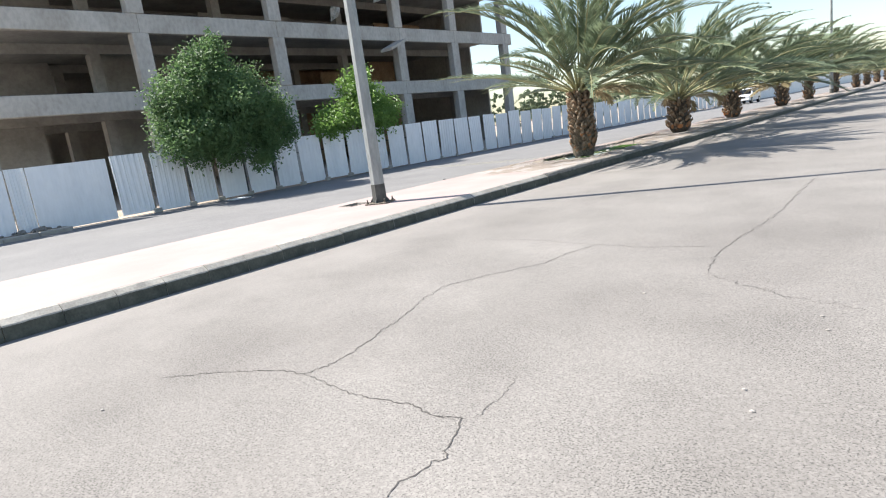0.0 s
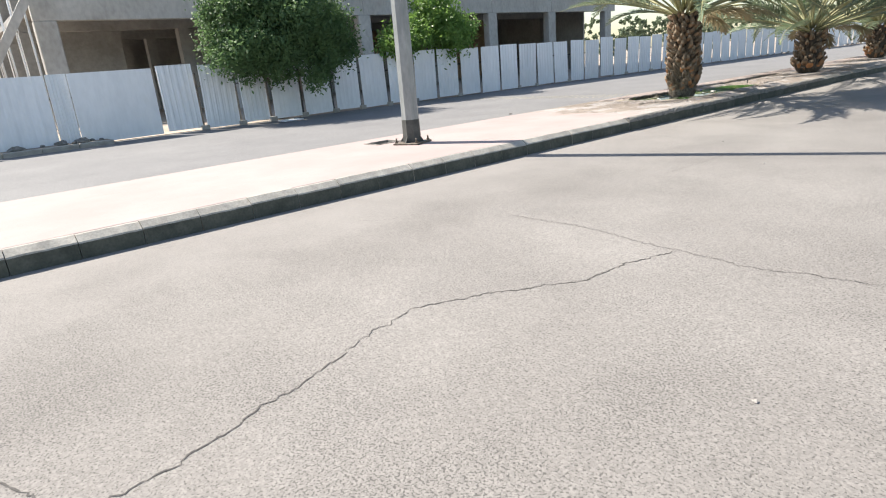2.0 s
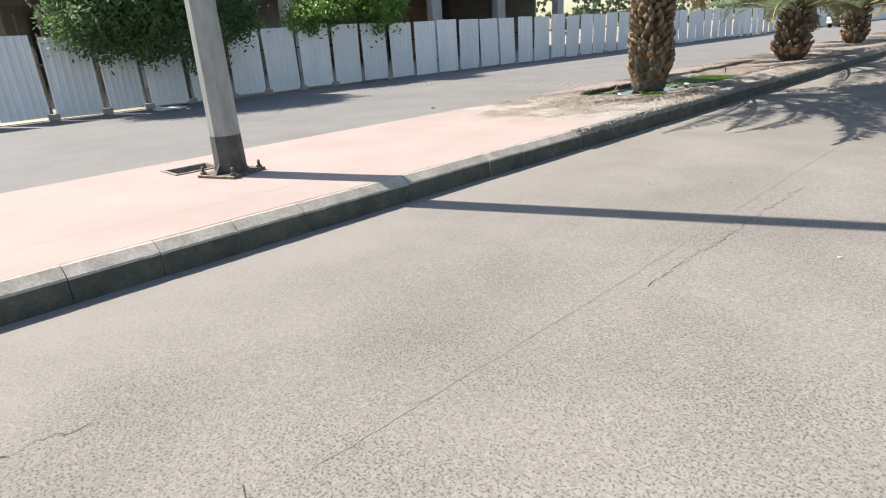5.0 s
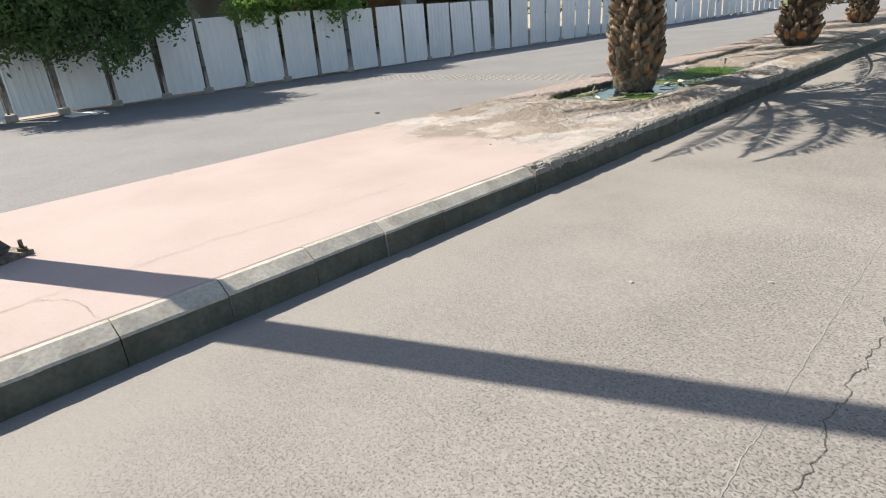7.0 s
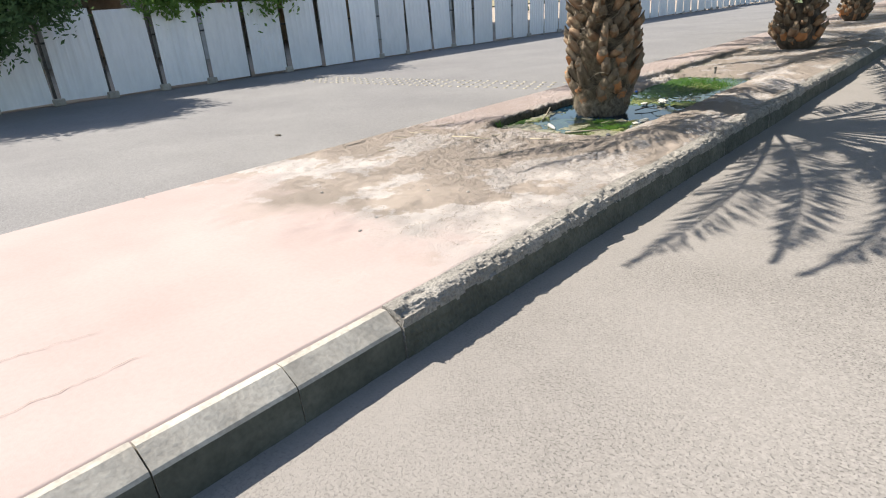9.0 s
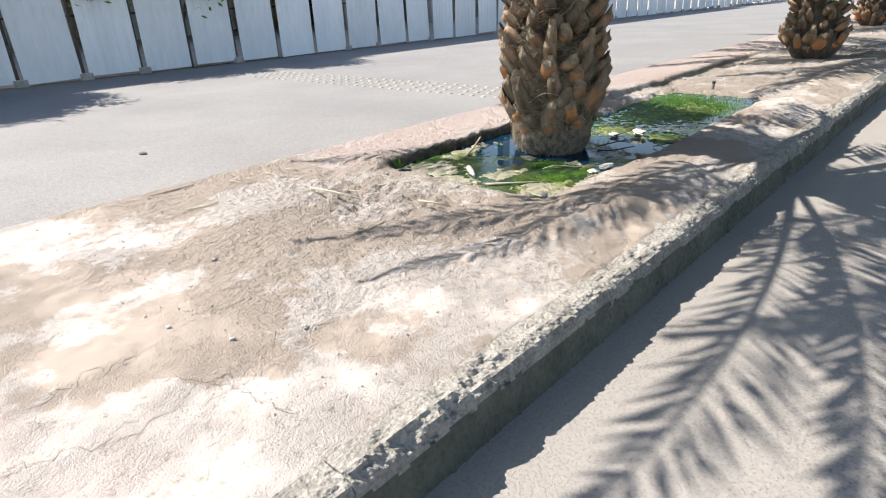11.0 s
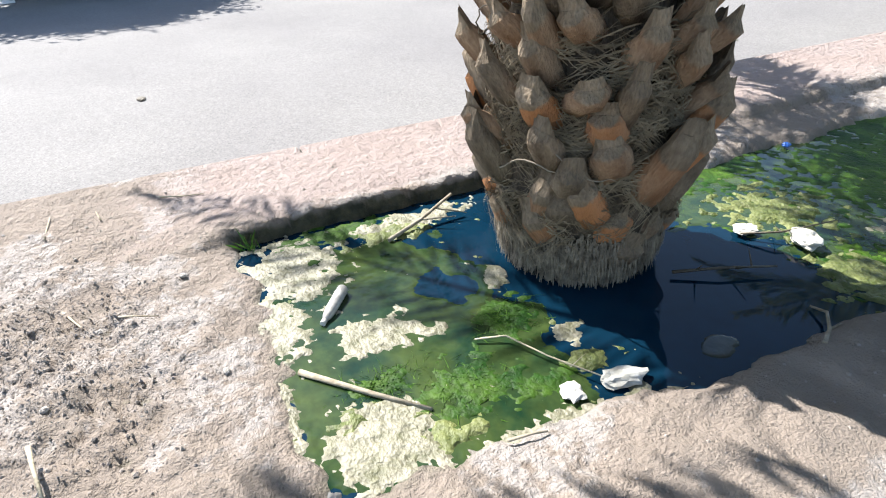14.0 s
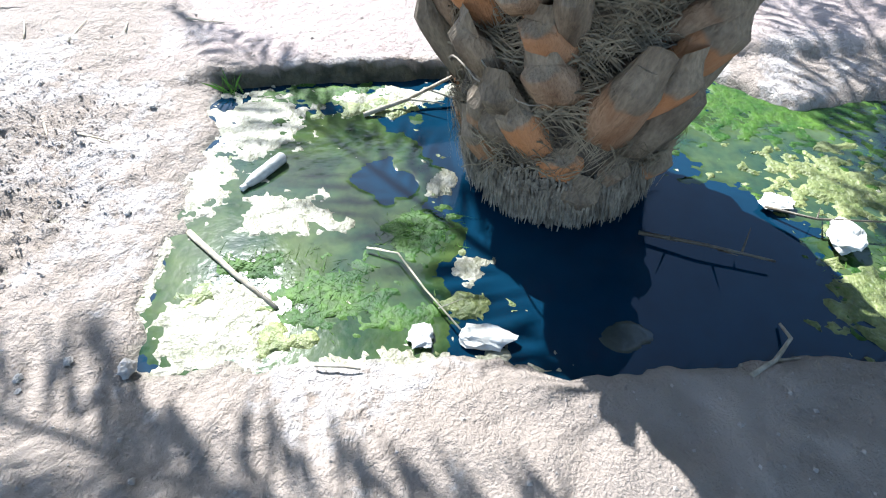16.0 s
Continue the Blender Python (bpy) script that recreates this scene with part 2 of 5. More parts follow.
def median_material():
    """Pinkish smooth concrete that gives way to dusty, salt-crusted soil; wet mud low down."""
    m = surface("median_surface", (0.32, 0.256, 0.238), (0.362, 0.295, 0.276), scale=0.9, rough=0.9, fine=40, fine_mix=0.2, fine_dark=0.8, bump=0.0)
    N, L = m.node_tree.nodes, m.node_tree.links
    b = N["Principled BSDF"]
    slab = b.inputs["Base Color"].links[0].from_socket
    geo = N.new("ShaderNodeNewGeometry")
    sep = N.new("ShaderNodeSeparateXYZ")
    L.new(geo.outputs["Position"], sep.inputs[0])

    def nz(scale, detail=5, rough=0.6):
        n = N.new("ShaderNodeTexNoise")
        n.inputs["Scale"].default_value, n.inputs["Detail"].default_value, n.inputs["Roughness"].default_value = scale, detail, rough
        L.new(geo.outputs["Position"], n.inputs["Vector"])
        return n.outputs[0]

    def rng(sock, a, b_, c=0.0, d=1.0):
        r = N.new("ShaderNodeMapRange")
        for i, v in enumerate((a, b_, c, d)):
            r.inputs[i + 1].default_value = v
        L.new(sock, r.inputs[0])
        return r.outputs[0]

    def mth(op, a, b_):
        q = N.new("ShaderNodeMath")
        q.operation = op
        for i, v in enumerate((a, b_)):
            if isinstance(v, float):
                q.inputs[i].default_value = v
            else:
                L.new(v, q.inputs[i])
        return q.outputs[0]

    def mix(f, a, b_):
        q = N.new("ShaderNodeMix")
        q.data_type = "RGBA"
        for i, v in ((0, f), (6, a), (7, b_)):
            if isinstance(v, tuple):
                q.inputs[i].default_value = (*v, 1)
            else:
                L.new(v, q.inputs[i])
        return q.outputs[2]

    soil = mix(rng(nz(5.0), 0.35, 0.65), (0.325, 0.294, 0.272), (0.388, 0.356, 0.334))
    soil = mix(rng(nz(38.0, 6, 0.75), 0.45, 0.33), soil, (0.205, 0.17, 0.142))
    soil = mix(mth("MULTIPLY", rng(nz(20.0, 6, 0.7), 0.50, 0.40, 0.0, 0.75), rng(mth("ADD", sep.outputs[1], mth("MULTIPLY", nz(1.8), 2.0)), 17.1, 17.7)), soil, (0.205, 0.165, 0.132))
    def disc(cx, cy, r0, r1):
        d = mth("ADD", mth("POWER", mth("ABSOLUTE", mth("SUBTRACT", sep.outputs[0], cx), 0.0), 2.0), mth("POWER", mth("ABSOLUTE", mth("SUBTRACT", sep.outputs[1], cy), 0.0), 2.0))
        return rng(mth("ADD", d, mth("MULTIPLY", mth("SUBTRACT", nz(7.0, 6, 0.65), 0.5), 0.22)), r1 * r1, r0 * r0)

    earth = mth("MULTIPLY", mth("MAXIMUM", disc(-1.42, 17.04, 0.14, 0.26), disc(-1.9, 16.9, 0.10, 0.24)), 0.75)
    soil = mix(earth, soil, (0.225, 0.185, 0.150))
    salt = mix(rng(nz(2.2, 9, 0.75), 0.53, 0.57), soil, (0.338, 0.310, 0.292))
    tan = mix(rng(nz(1.2, 8, 0.6), 0.485, 0.51), salt, (0.268, 0.226, 0.192))
    where = rng(mth("ADD", sep.outputs[1], mth("MULTIPLY", nz(0.9), 3.0)), 15.7, 16.4)
    keep = mth("MULTIPLY", rng(mth("ADD", sep.outputs[0], mth("MULTIPLY", nz(3.0), 0.5)), -1.98, -2.12), rng(mth("ADD", sep.outputs[1], mth("MULTIPLY", nz(2.0), 0.8)), 17.5, 17.9))
    where = mth("MULTIPLY", where, rng(keep, 0.0, 1.0, 1.0, 0.25))
    col = mix(where, slab, tan)
    wet = rng(mth("ADD", sep.outputs[2], mth("MULTIPLY", nz(14.0), 0.03)), 0.213, 0.193)
    col = mix(wet, col, mix(rng(nz(9.0), 0.4, 0.6), (0.075, 0.073, 0.05), (0.23, 0.22, 0.165)))
    ns = N.new("ShaderNodeSeparateXYZ")
    L.new(geo.outputs["Normal"], ns.inputs[0])
    # steep back wall of the pit: damp, and its shade is put into the colour
    steep = mth("MULTIPLY", rng(ns.outputs[2], 0.72, 0.45), rng(sep.outputs[1], 17.2, 17.5))
    steep = mth("MULTIPLY", steep, rng(sep.outputs[0], -1.9, -2.1))
    wet = mth("MAXIMUM", wet, steep)
    col = mix(steep, col, mix(rng(nz(12.0), 0.4, 0.6), (0.03, 0.032, 0.022), (0.09, 0.085, 0.055)))
    L.new(col, b.inputs["Base Color"])
    L.new(rng(wet, 0.0, 1.0, 0.92, 0.45), b.inputs["Roughness"])
    bp = N.new("ShaderNodeBump")
    bp.inputs["Distance"].default_value = 0.02
    dug = mth("MULTIPLY", rng(mth("ADD", sep.outputs[1], mth("MULTIPLY", nz(2.5), 1.6)), 16.0, 16.8), rng(mth("ADD", sep.outputs[0], mth("MULTIPLY", nz(2.0), 0.8)), -0.02, -0.3))
    L.new(mth("MAXIMUM", rng(mth("MULTIPLY", where, rng(nz(1.7, 4), 0.36, 0.52)), 0.0, 1.0, 0.12, 1.0), mth("MULTIPLY", dug, 0.9)), bp.inputs["Strength"])
    L.new(mth("ADD", mth("ADD", nz(38.0, 6, 0.7), mth("MULTIPLY", nz(150.0, 3), 0.6)), mth("MULTIPLY", mth("MULTIPLY", nz(17.0, 5, 0.65), 3.4), dug)), bp.inputs["Height"])
    L.new(bp.outputs[0], b.inputs["Normal"])
    return m


M_MEDIAN = median_material()


def pit_mask(x, y):
    """1 inside the flooded pit round the palm, 0 outside."""
    w = 0.10 * fbm(x, y, 3, 2.2) + 0.03 * fbm(x, y, 5, 9)
    front = 1 - ease(-0.85, -0.67, x + 0.4 * w)
    bank = ease(19.35, 19.8, y)          # dry soil fills the pit along the slab behind the palm
    back = ease(-2.26 + 0.30 * bank, -2.20 + 0.42 * bank, x + 0.02 * fbm(x, y, 1, 6) + bank * w)
    near = ease(17.30, 17.64, y + w * 0.55)
    far = 1 - ease(21.5, 22.3, y + w)
    return front * back * near * far


def median_z(x, y):
    rough = ease(13.4, 15.6, y + 0.5 * fbm(x, y, 0, 1.3))
    rough *= 1 - 0.75 * (1 - ease(-2.6, -2.3, x)) * ease(17.0, 17.6, y)
    z = KZ + rough * (0.020 * fbm(x, y, 0, 1.7) + 0.008 * fbm(x, y, 4, 11) + 0.005 * fbm(x, y, 9, 34, 3) * ease(-0.1, 0.35, fbm(x, y, 15, 1.6))) + (1 - rough) * 0.003 * fbm(x, y, 2, 1.0)
    if y > 15:
        z += ease(16.2, 17.3, y) * math.exp(-((x + 0.42) / 0.23) ** 2) * (0.048 + 0.02 * fbm(x, y, 12, 3))
        heap = math.exp(-((x + 1.75) / 0.55) ** 2 - ((y - 16.75) / 0.42) ** 2)
        z += heap * (0.012 + 0.034 * fbm(x, y, 7, 6) + 0.020 * fbm(x, y, 3, 12, 3)) + 0.010 * ease(15.8, 16.6, y) * fbm(x, y, 31, 8, 3)
        for hx, hy, rx, ry in ((-1.38, 17.06, 0.26, 0.17), (-1.98, 16.98, 0.20, 0.13), (-1.72, 16.62, 0.22, 0.12)):
            dug = math.exp(-((x - hx) / rx) ** 2 - ((y - hy) / ry) ** 2)
            if dug > 0.02:
                z += dug * (-0.045 + 0.075 * abs(fbm(x, y, 17, 6, 3)) + 0.022 * fbm(x, y, 23, 17, 2))
        trench = ease(-2.28, -2.21, x) * (1 - ease(-2.12, -1.9, x + 0.08 * fbm(x, y, 6, 3))) * ease(17.4, 17.6, y) * (1 - ease(26, 27, y))
        z -= 0.03 * trench * ease(21.0, 22.0, y)
        z += 0.045 * ease(-3.0, -2.35, x) * (1 - ease(-2.25, -2.20, x)) * ease(17.2, 17.5, y) * (1 - ease(25, 28, y))
        p = pit_mask(x, y)
        beach = 0.196 + 0.010 * fbm(x, y, 8, 9) + 0.006 * fbm(x, y, 5, 30)
        z = z * (1 - p) + p * beach
        q = min(p, 1 - ease(-0.95 + 0.14 * ease(18.3, 18.6, y), -0.81 + 0.10 * ease(18.3, 18.6, y), x + 0.05 * fbm(x, y, 2, 5)), ease(17.46, 17.68, y + 0.10 * fbm(x, y, 6, 4)))
        z = z * (1 - q) + q * (0.135 + 0.02 * fbm(x, y, 8, 4))
    if x > -0.04:      # the soil laps over the broken kerb but stays under the sound one
        z -= 0.03 if y < 14.0 else 0.006 + 0.012 * (x + 0.04) / 0.025
    return z


def in_hatch(x, y):
    return -2.62 < x < -2.20 and 9.72 < y < 10.24


ys = steps(-14, 9.72, 0.6) + steps(9.72, 10.24, 0.26)[1:] + steps(10.24, 13.4, 0.3)[1:] + steps(13.4, 15.0, 0.04)[1:] + steps(15.0, 20.4, 0.018)[1:] + steps(20.4, 23.0, 0.03)[1:] + steps(23.0, 30, 0.08)[1:] + steps(30, 130, 1.0)[1:]
xs = steps(-3.07, -2.62, 0.03) + steps(-2.62, -2.20, 0.018)[1:] + steps(-2.20, -0.05, 0.018)[1:] + [-0.032, -0.015]
median = grid_mesh("pavement", xs, ys, median_z, M_MEDIAN, keep=lambda x, y: not in_hatch(x, y))
tagged(median, "pinkish concrete median turning to dusty soil with a flooded pit", "pavement", kind="structure")

# the far edge of the median
bm = bmesh.new()
for y in range(-14, 130, 2):
    box(bm, -3.20, -3.071, y + 0.004, y + 1.996, -0.24, KZ - 0.006 + 0.004 * math.sin(y * 3.1))
bevel(bm, 0.012)
tagged(part("kerb_beyond", bm, M_MEDIAN), "low concrete edging along the far side of the median", "kerb", kind="structure")

# the handhole beside the lamp post
hatch = thing("handhole", -2.41, 9.98, KZ, "open rectangular handhole in the concrete beside the lamp post", "handhole")
bm = bmesh.new()
for a in ((-0.21, -0.17, -0.26, 0.26), (0.17, 0.21, -0.26, 0.26), (-0.17, 0.17, -0.26, -0.22), (-0.17, 0.17, 0.22, 0.26)):
    box(bm, *a, -0.4, 0.012)
part("frame", bm, M_KERB_ROUGH, hatch)
bm = bmesh.new()
box(bm, -0.17, 0.17, -0.22, 0.22, -0.4, -0.32)
part("bottom", bm, M_POLE_DARK, hatch, "dark bottom of the handhole")

# ---- kerb along the near road ----
kerb = thing("kerb", 0.088, 0, 0, "grey precast concrete kerb stones, chipped and broken farther on", "kerb", kind="structure")


def kerb_profile(wear, broken=False):
    if broken:
        return [(-0.13, -0.03), (-0.13, KZ), (-0.050, KZ + 0.002), (-0.012, KZ - 0.012), (0.0, KZ - 0.035), (0.008, 0.06), (0.012, -0.03)]
    return [(-0.13, -0.03), (-0.13, KZ), (-0.088 - wear * 0.3, KZ + 0.001), (-0.006, KZ - 0.056), (0.0, KZ - 0.072), (0.008, 0.06), (0.012, -0.03)]


def kerb_stone(seed, length, nseg, wear, depth=None, fine=1):
    rnd = random.Random(seed)
    prof = kerb_profile(wear, fine > 1)
    if fine > 1:
        q = []
        for a, b in zip(prof, prof[1:]):
            n = max(1, round(math.dist(a, b) / 0.014))
            q += [(a[0] + (b[0] - a[0]) * k / n, a[1] + (b[1] - a[1]) * k / n) for k in range(n)]
        prof = q + [prof[-1]]
    bm = bmesh.new()
    rings = []
    o = rnd.uniform(0, 90)
    for j in range(nseg + 1):
        y = -length / 2 + length * j / nseg
        ring = []
        for (x, z) in prof:
            chip = max(0.0, fbm(x * 1.0, y + o, z, 7, 3)) * wear * ease(0.11, 0.2, z) * ease(-0.13, -0.06, x)
            e = 0.003 * fbm(x, y + o, z, 22, 2)
            if fine > 1:
                e += wear * 0.27 * (0.35 + 0.65 * ease(-0.09, -0.03, x)) * ease(-0.13, -0.08, x) * (abs(fbm(x, y + o, z, 24, 3)) - 0.25)
            ring.append(bm.verts.new((x - chip * 0.5 + e, y, z - chip * 0.7 + e)))
        rings.append(ring)
    for r, s in zip(rings, rings[1:]):
        for k in range(len(r) - 1):
            f = bm.faces.new((r[k], r[k + 1], s[k + 1], s[k]))
            c = f.calc_center_median()
            # pale facing off below an uneven line; the face's shade put into this colour
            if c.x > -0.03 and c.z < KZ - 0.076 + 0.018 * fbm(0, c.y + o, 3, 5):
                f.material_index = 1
    bm.faces.new(rings[0])
    bm.faces.new(rings[-1][::-1])
    bmesh.ops.recalc_face_normals(bm, faces=bm.faces)
    return bm


sound = [part("kerb_stone", kerb_stone(k, 0.556, 9, 0.006 + 0.008 * (k % 3)), [M_KERB, M_KERB_SHADE], kerb) for k in range(6)]
for k, ob in enumerate(sound):
    ob.location = (0, 11.25 + (k - 26) * 0.5625, 0)
for k in range(-4, 31):
    if 0 <= k < 6:
        continue
    m = pose(random.uniform(-0.006, 0.006), 11.25 + (k - 26) * 0.5625, random.uniform(-0.006, 0.004), 0, 0, random.uniform(-0.4, 0.4))
    clone(sound[random.Random(k * 7).randrange(6)], "kerb_stone", kerb, m)
# from here on the concrete is broken: a crumbling cast edge
y = 13.785
k = 0
while y < 22.5:
    ob = part("broken_kerb_stone", kerb_stone(200 + k, 1.40, 120, 0.042, fine=2), [M_KERB_ROUGH, M_KERB_SHADE], kerb)
    ob.location = (random.uniform(-0.01, 0.01), y + 0.7, random.uniform(-0.01, 0.01))
    y += 1.405
    k += 1
low = [part("worn_kerb_stone", kerb_stone(300 + k, 1.19, 16, 0.06), [M_KERB_ROUGH, M_KERB_SHADE], kerb) for k in range(4)]
for k, ob in enumerate(low):
    ob.location = (0, y + 0.6 + 1.2 * k, 0)
for k in range(4, 84):
    clone(low[random.Random(k * 3).randrange(4)], "worn_kerb_stone", kerb, pose(random.uniform(-0.01, 0.01), y + 0.6 + 1.2 * k, random.uniform(-0.015, 0.01)))


# ---- cracks in the asphalt ----
def crack(pts, width, seed, material=M_CRACK, name="asphalt_crack", jag=0.045, z=0.003, label="thin dark jagged crack in the asphalt", category="crack"):
    rnd = random.Random(seed)
    line = []
    for a, b in zip(pts, pts[1:]):
        n = max(2, round(math.dist(a, b) / 0.022))
        for i in range(n):
            t = i / n
            x, y = a[0] + (b[0] - a[0]) * t, a[1] + (b[1] - a[1]) * t
            line.append((x + jag * fbm(x, y, seed, 6) + jag * 0.9 * fbm(x, y, seed, 24), y + jag * fbm(y, x, seed + 5, 6) + jag * 0.9 * fbm(y, x, seed + 2, 24)))
    line.append(pts[-1])
    bm = bmesh.new()
    prev = None
    for i, (x, y) in enumerate(line):
        q = line[min(i + 1, len(line) - 1)]
        p = line[max(i - 1, 0)]
        d = Vector((q[0] - p[0], q[1] - p[1], 0)).normalized()
        s = Vector((-d.y, d.x, 0)) * width * 0.75 * rnd.uniform(0.25, 1.0) * min(1, 0.25 + i / 6, 0.25 + (len(line) - 1 - i) / 6)
        c = Vector((x, y, z(x, y) if callable(z) else z))
        pair = (bm.verts.new(c + s), bm.verts.new(c - s))
        if prev:
            bm.faces.new((prev[0], prev[1], pair[1], pair[0]))
        prev = pair
    return tagged(part(name, bm, material), label, category, kind="structure")


crack([(2.94, 3.46), (3.33, 3.74), (3.73, 3.97), (4.01, 4.01), (4.06, 4.27), (3.96, 4.64), (3.79, 5.21), (3.62, 5.64), (3.52, 6.05), (3.64, 6.40), (3.89, 6.81), (4.07, 7.11), (4.07, 7.41), (4.17, 7.80), (4.21, 7.99)], 0.008, 1, jag=0.024)
crack([(4.01, 4.01), (4.31, 3.98), (4.61, 3.94), (4.89, 3.99), (5.11, 4.01), (5.23, 3.97), (5.43, 4.04), (5.54, 3.78), (5.59, 3.69), (5.55, 3.46), (5.56, 3.0)], 0.007, 2, jag=0.024)
crack([(5.43, 4.04), (5.49, 4.10), (5.45, 4.42), (5.40, 4.61)], 0.004, 12, jag=0.024)
crack([(5.60, 13.0), (5.61, 11.98), (5.64, 11.21), (5.70, 9.95), (5.69, 9.42), (5.63, 8.51), (5.62, 8.04), (5.63, 7.64), (5.74, 7.05)], 0.007, 3, jag=0.03)
crack([(5.72, 7.07), (6.09, 6.80), (6.46, 6.59), (7.0, 6.4)], 0.004, 4)
crack([(2.41, 8.09), (2.99, 8.12), (3.43, 8.13), (3.88, 8.02), (4.21, 7.99), (4.49, 7.98), (4.75, 7.92), (5.09, 8.00), (5.53, 8.05)], 0.006, 5, jag=0.024)
crack([(2.75, 13.2), (2.72, 11.88), (2.73, 11.35), (2.70, 11.15), (2.71, 10.88), (2.70, 10.4)], 0.004, 6, jag=0.03)
crack([(1.2, 7.0), (1.5, 7.3), (1.62, 7.9)], 0.004, 7)
M_SEAM = surface("paving_seam", (0.22, 0.205, 0.19), (0.28, 0.265, 0.25), scale=8, fine=50)
crack([(2.54, 8.3), (2.56, 10.42), (2.53, 14.07), (2.6, 20.0)], 0.005, 9, M_SEAM, "paving_seam", 0.008, 0.002, "pale straight seam between two strips of asphalt", "seam")


# ---- lamp post ----
def lamp_post(x, y, z, height, full=True, label="grey octagonal steel lamp post with dark painted foot"):
    post = thing("lamp_post", x, y, z, label, "lamp post")
    bm = bmesh.new()
    tube(bm, [(0, 0, 0.40), (0, 0, height)], [0.148, 0.075], 8, smooth=False)
    part("shaft", bm, M_POLE, post)
    bm = bmesh.new()
    tube(bm, [(0, 0, 0.03), (0, 0, 0.402)], [0.158, 0.1505], 8, smooth=False)
    part("foot", bm, M_POLE_DARK, post, "dark painted foot of the shaft")
    bm = bmesh.new()
    tube(bm, [(0, 0, height - 0.1), (0.4, 0.0, height + 0.45), (1.6, 0, height + 0.6)], [0.05, 0.045, 0.04], 8)
    arm = part("arm", bm, M_POLE, post)
    bm = bmesh.new()
    box(bm, 1.5, 2.2, -0.16, 0.16, height + 0.54, height + 0.68)
    bevel(bm, 0.04, 2)
    part("lantern", bm, M_POLE, arm)
    if full:
        bm = bmesh.new()
        box(bm, -0.24, 0.24, -0.24, 0.24, 0.0, 0.03)
        bevel(bm, 0.006)
        part("base_plate", bm, M_STEEL, post)
        for i, (a, b) in enumerate(((1, 1), (1, -1), (-1, 1), (-1, -1))):
            bm = bmesh.new()
            tube(bm, [(a * 0.195, b * 0.195, 0.03), (a * 0.195, b * 0.195, 0.055)], [0.03, 0.03], 6, smooth=False)
            tube(bm, [(a * 0.195, b * 0.195, 0.055), (a * 0.195, b * 0.195, 0.11)], [0.014, 0.014], 8)
            part("bolt", bm, M_STEEL, post)
        for a in range(4):
            bm = bmesh.new()
            v = [bm.verts.new(p) for p in ((0.145, -0.008, 0.03), (0.235, -0.008, 0.03), (0.15, -0.008, 0.14), (0.145, 0.008, 0.03), (0.235, 0.008, 0.03), (0.15, 0.008, 0.14))]
            for f in ((0, 1, 2), (5, 4, 3), (0, 3, 4, 1), (1, 4, 5, 2), (2, 5, 3, 0)):
                bm.faces.new([v[i] for i in f])
            g = part("gusset", bm, M_POLE_DARK, post)
            g.rotation_euler.z = a * math.pi / 2
    return post


lamp_post(-1.73, 10.126, KZ, 9.5).rotation_euler.z = radians(22)
lamp_post(-1.6, 64.0, KZ, 9.5, False, "distant slender grey street lamp on the median")
lamp_post(-22.0, 108.0, -0.1, 9.5, False, "distant slender grey street lamp beyond the fence")


# ---- fence ----
def sheet(width, height, waves, seed):
    """One corrugated steel sheet with a rolled edge, slightly dented."""
    bm = bmesh.new()
    n = max(8, int(width / 0.045))
    rows = [0, 0.02, height * 0.33, height * 0.66, height - 0.02, height]
    front, back = [], []
    for off, store in ((0.0, front), (-0.006, back)):
        for z in rows:
            line = []
            for i in range(n + 1):
                yy = -width / 2 + width * i / n
                ph = (yy / 0.21) % 1
                d = waves * (1 if ph < 0.3 else 0) + 0.012 * fbm(yy, z, seed, 1.1)
                line.append(bm.verts.new((d + off, yy, z)))
            store.append(line)
    for store, flip in ((front, False), (back, True)):
        for r, s in zip(store, store[1:]):
            for i in range(n):
                f = (r[i], r[i + 1], s[i + 1], s[i])
                bm.faces.new(f[::-1] if flip else f)
    for i in range(n):
        bm.faces.new((front[-1][i], front[-1][i + 1], back[-1][i + 1], back[-1][i]))
        bm.faces.new((front[0][i + 1], front[0][i], back[0][i], back[0][i + 1]))
    for a, b in ((0, -1),):
        for r, s, r2, s2 in zip(front, front[1:], back, back[1:]):
            bm.faces.new((r[0], s[0], s2[0], r2[0]))
            bm.faces.new((s[-1], r[-1], r2[-1], s2[-1]))
    return bm


FENCE_X = -16.2
fence = thing("fence", FENCE_X, 0, -0.1, "white painted corrugated sheet metal hoarding with gaps between panels", "fence")
proto = [part("panel", sheet(1.27, 2.20, w, 11 + i), M_FENCE, fence) for i, w in enumerate((0.012, 0.012, 0.022, 0.012, 0.02))]
wide = part("panel", sheet(2.53, 2.22, 0.004, 31), M_FENCE, fence, "wide flat white panel with a small dark stain")
wide.matrix_basis = pose(0.02, 8.84, 0.04, 0, 1.0, 0)
bm = bmesh.new()
box(bm, -0.19, -0.13, -0.035, 0.035, 0, 2.0)
post0 = part("post", bm, M_POST, fence)
bm = bmesh.new()
box(bm, -0.13, -0.09, -0.72, 0.72, 1.5, 1.55)
rail0 = part("rail", bm, M_POST, fence)
bm = bmesh.new()
box(bm, -0.12, 0.1, -0.14, 0.14, -0.02, 0.16)
bevel(bm, 0.02)
foot0 = part("concrete_block", bm, M_KERB, fence)
used = set()
gaps = [4.65 - 1.43 * i for i in range(10, -1, -1)]
later = [10.19, 11.58, 13.02, 14.26, 15.68, 17.12, 18.48, 19.95, 21.42, 22.86, 24.3, 25.76, 27.18, 28.6, 30.1, 31.57, 32.93, 34.35, 35.87]
later += [35.87 + 1.437 * i for i in range(1, 36)]
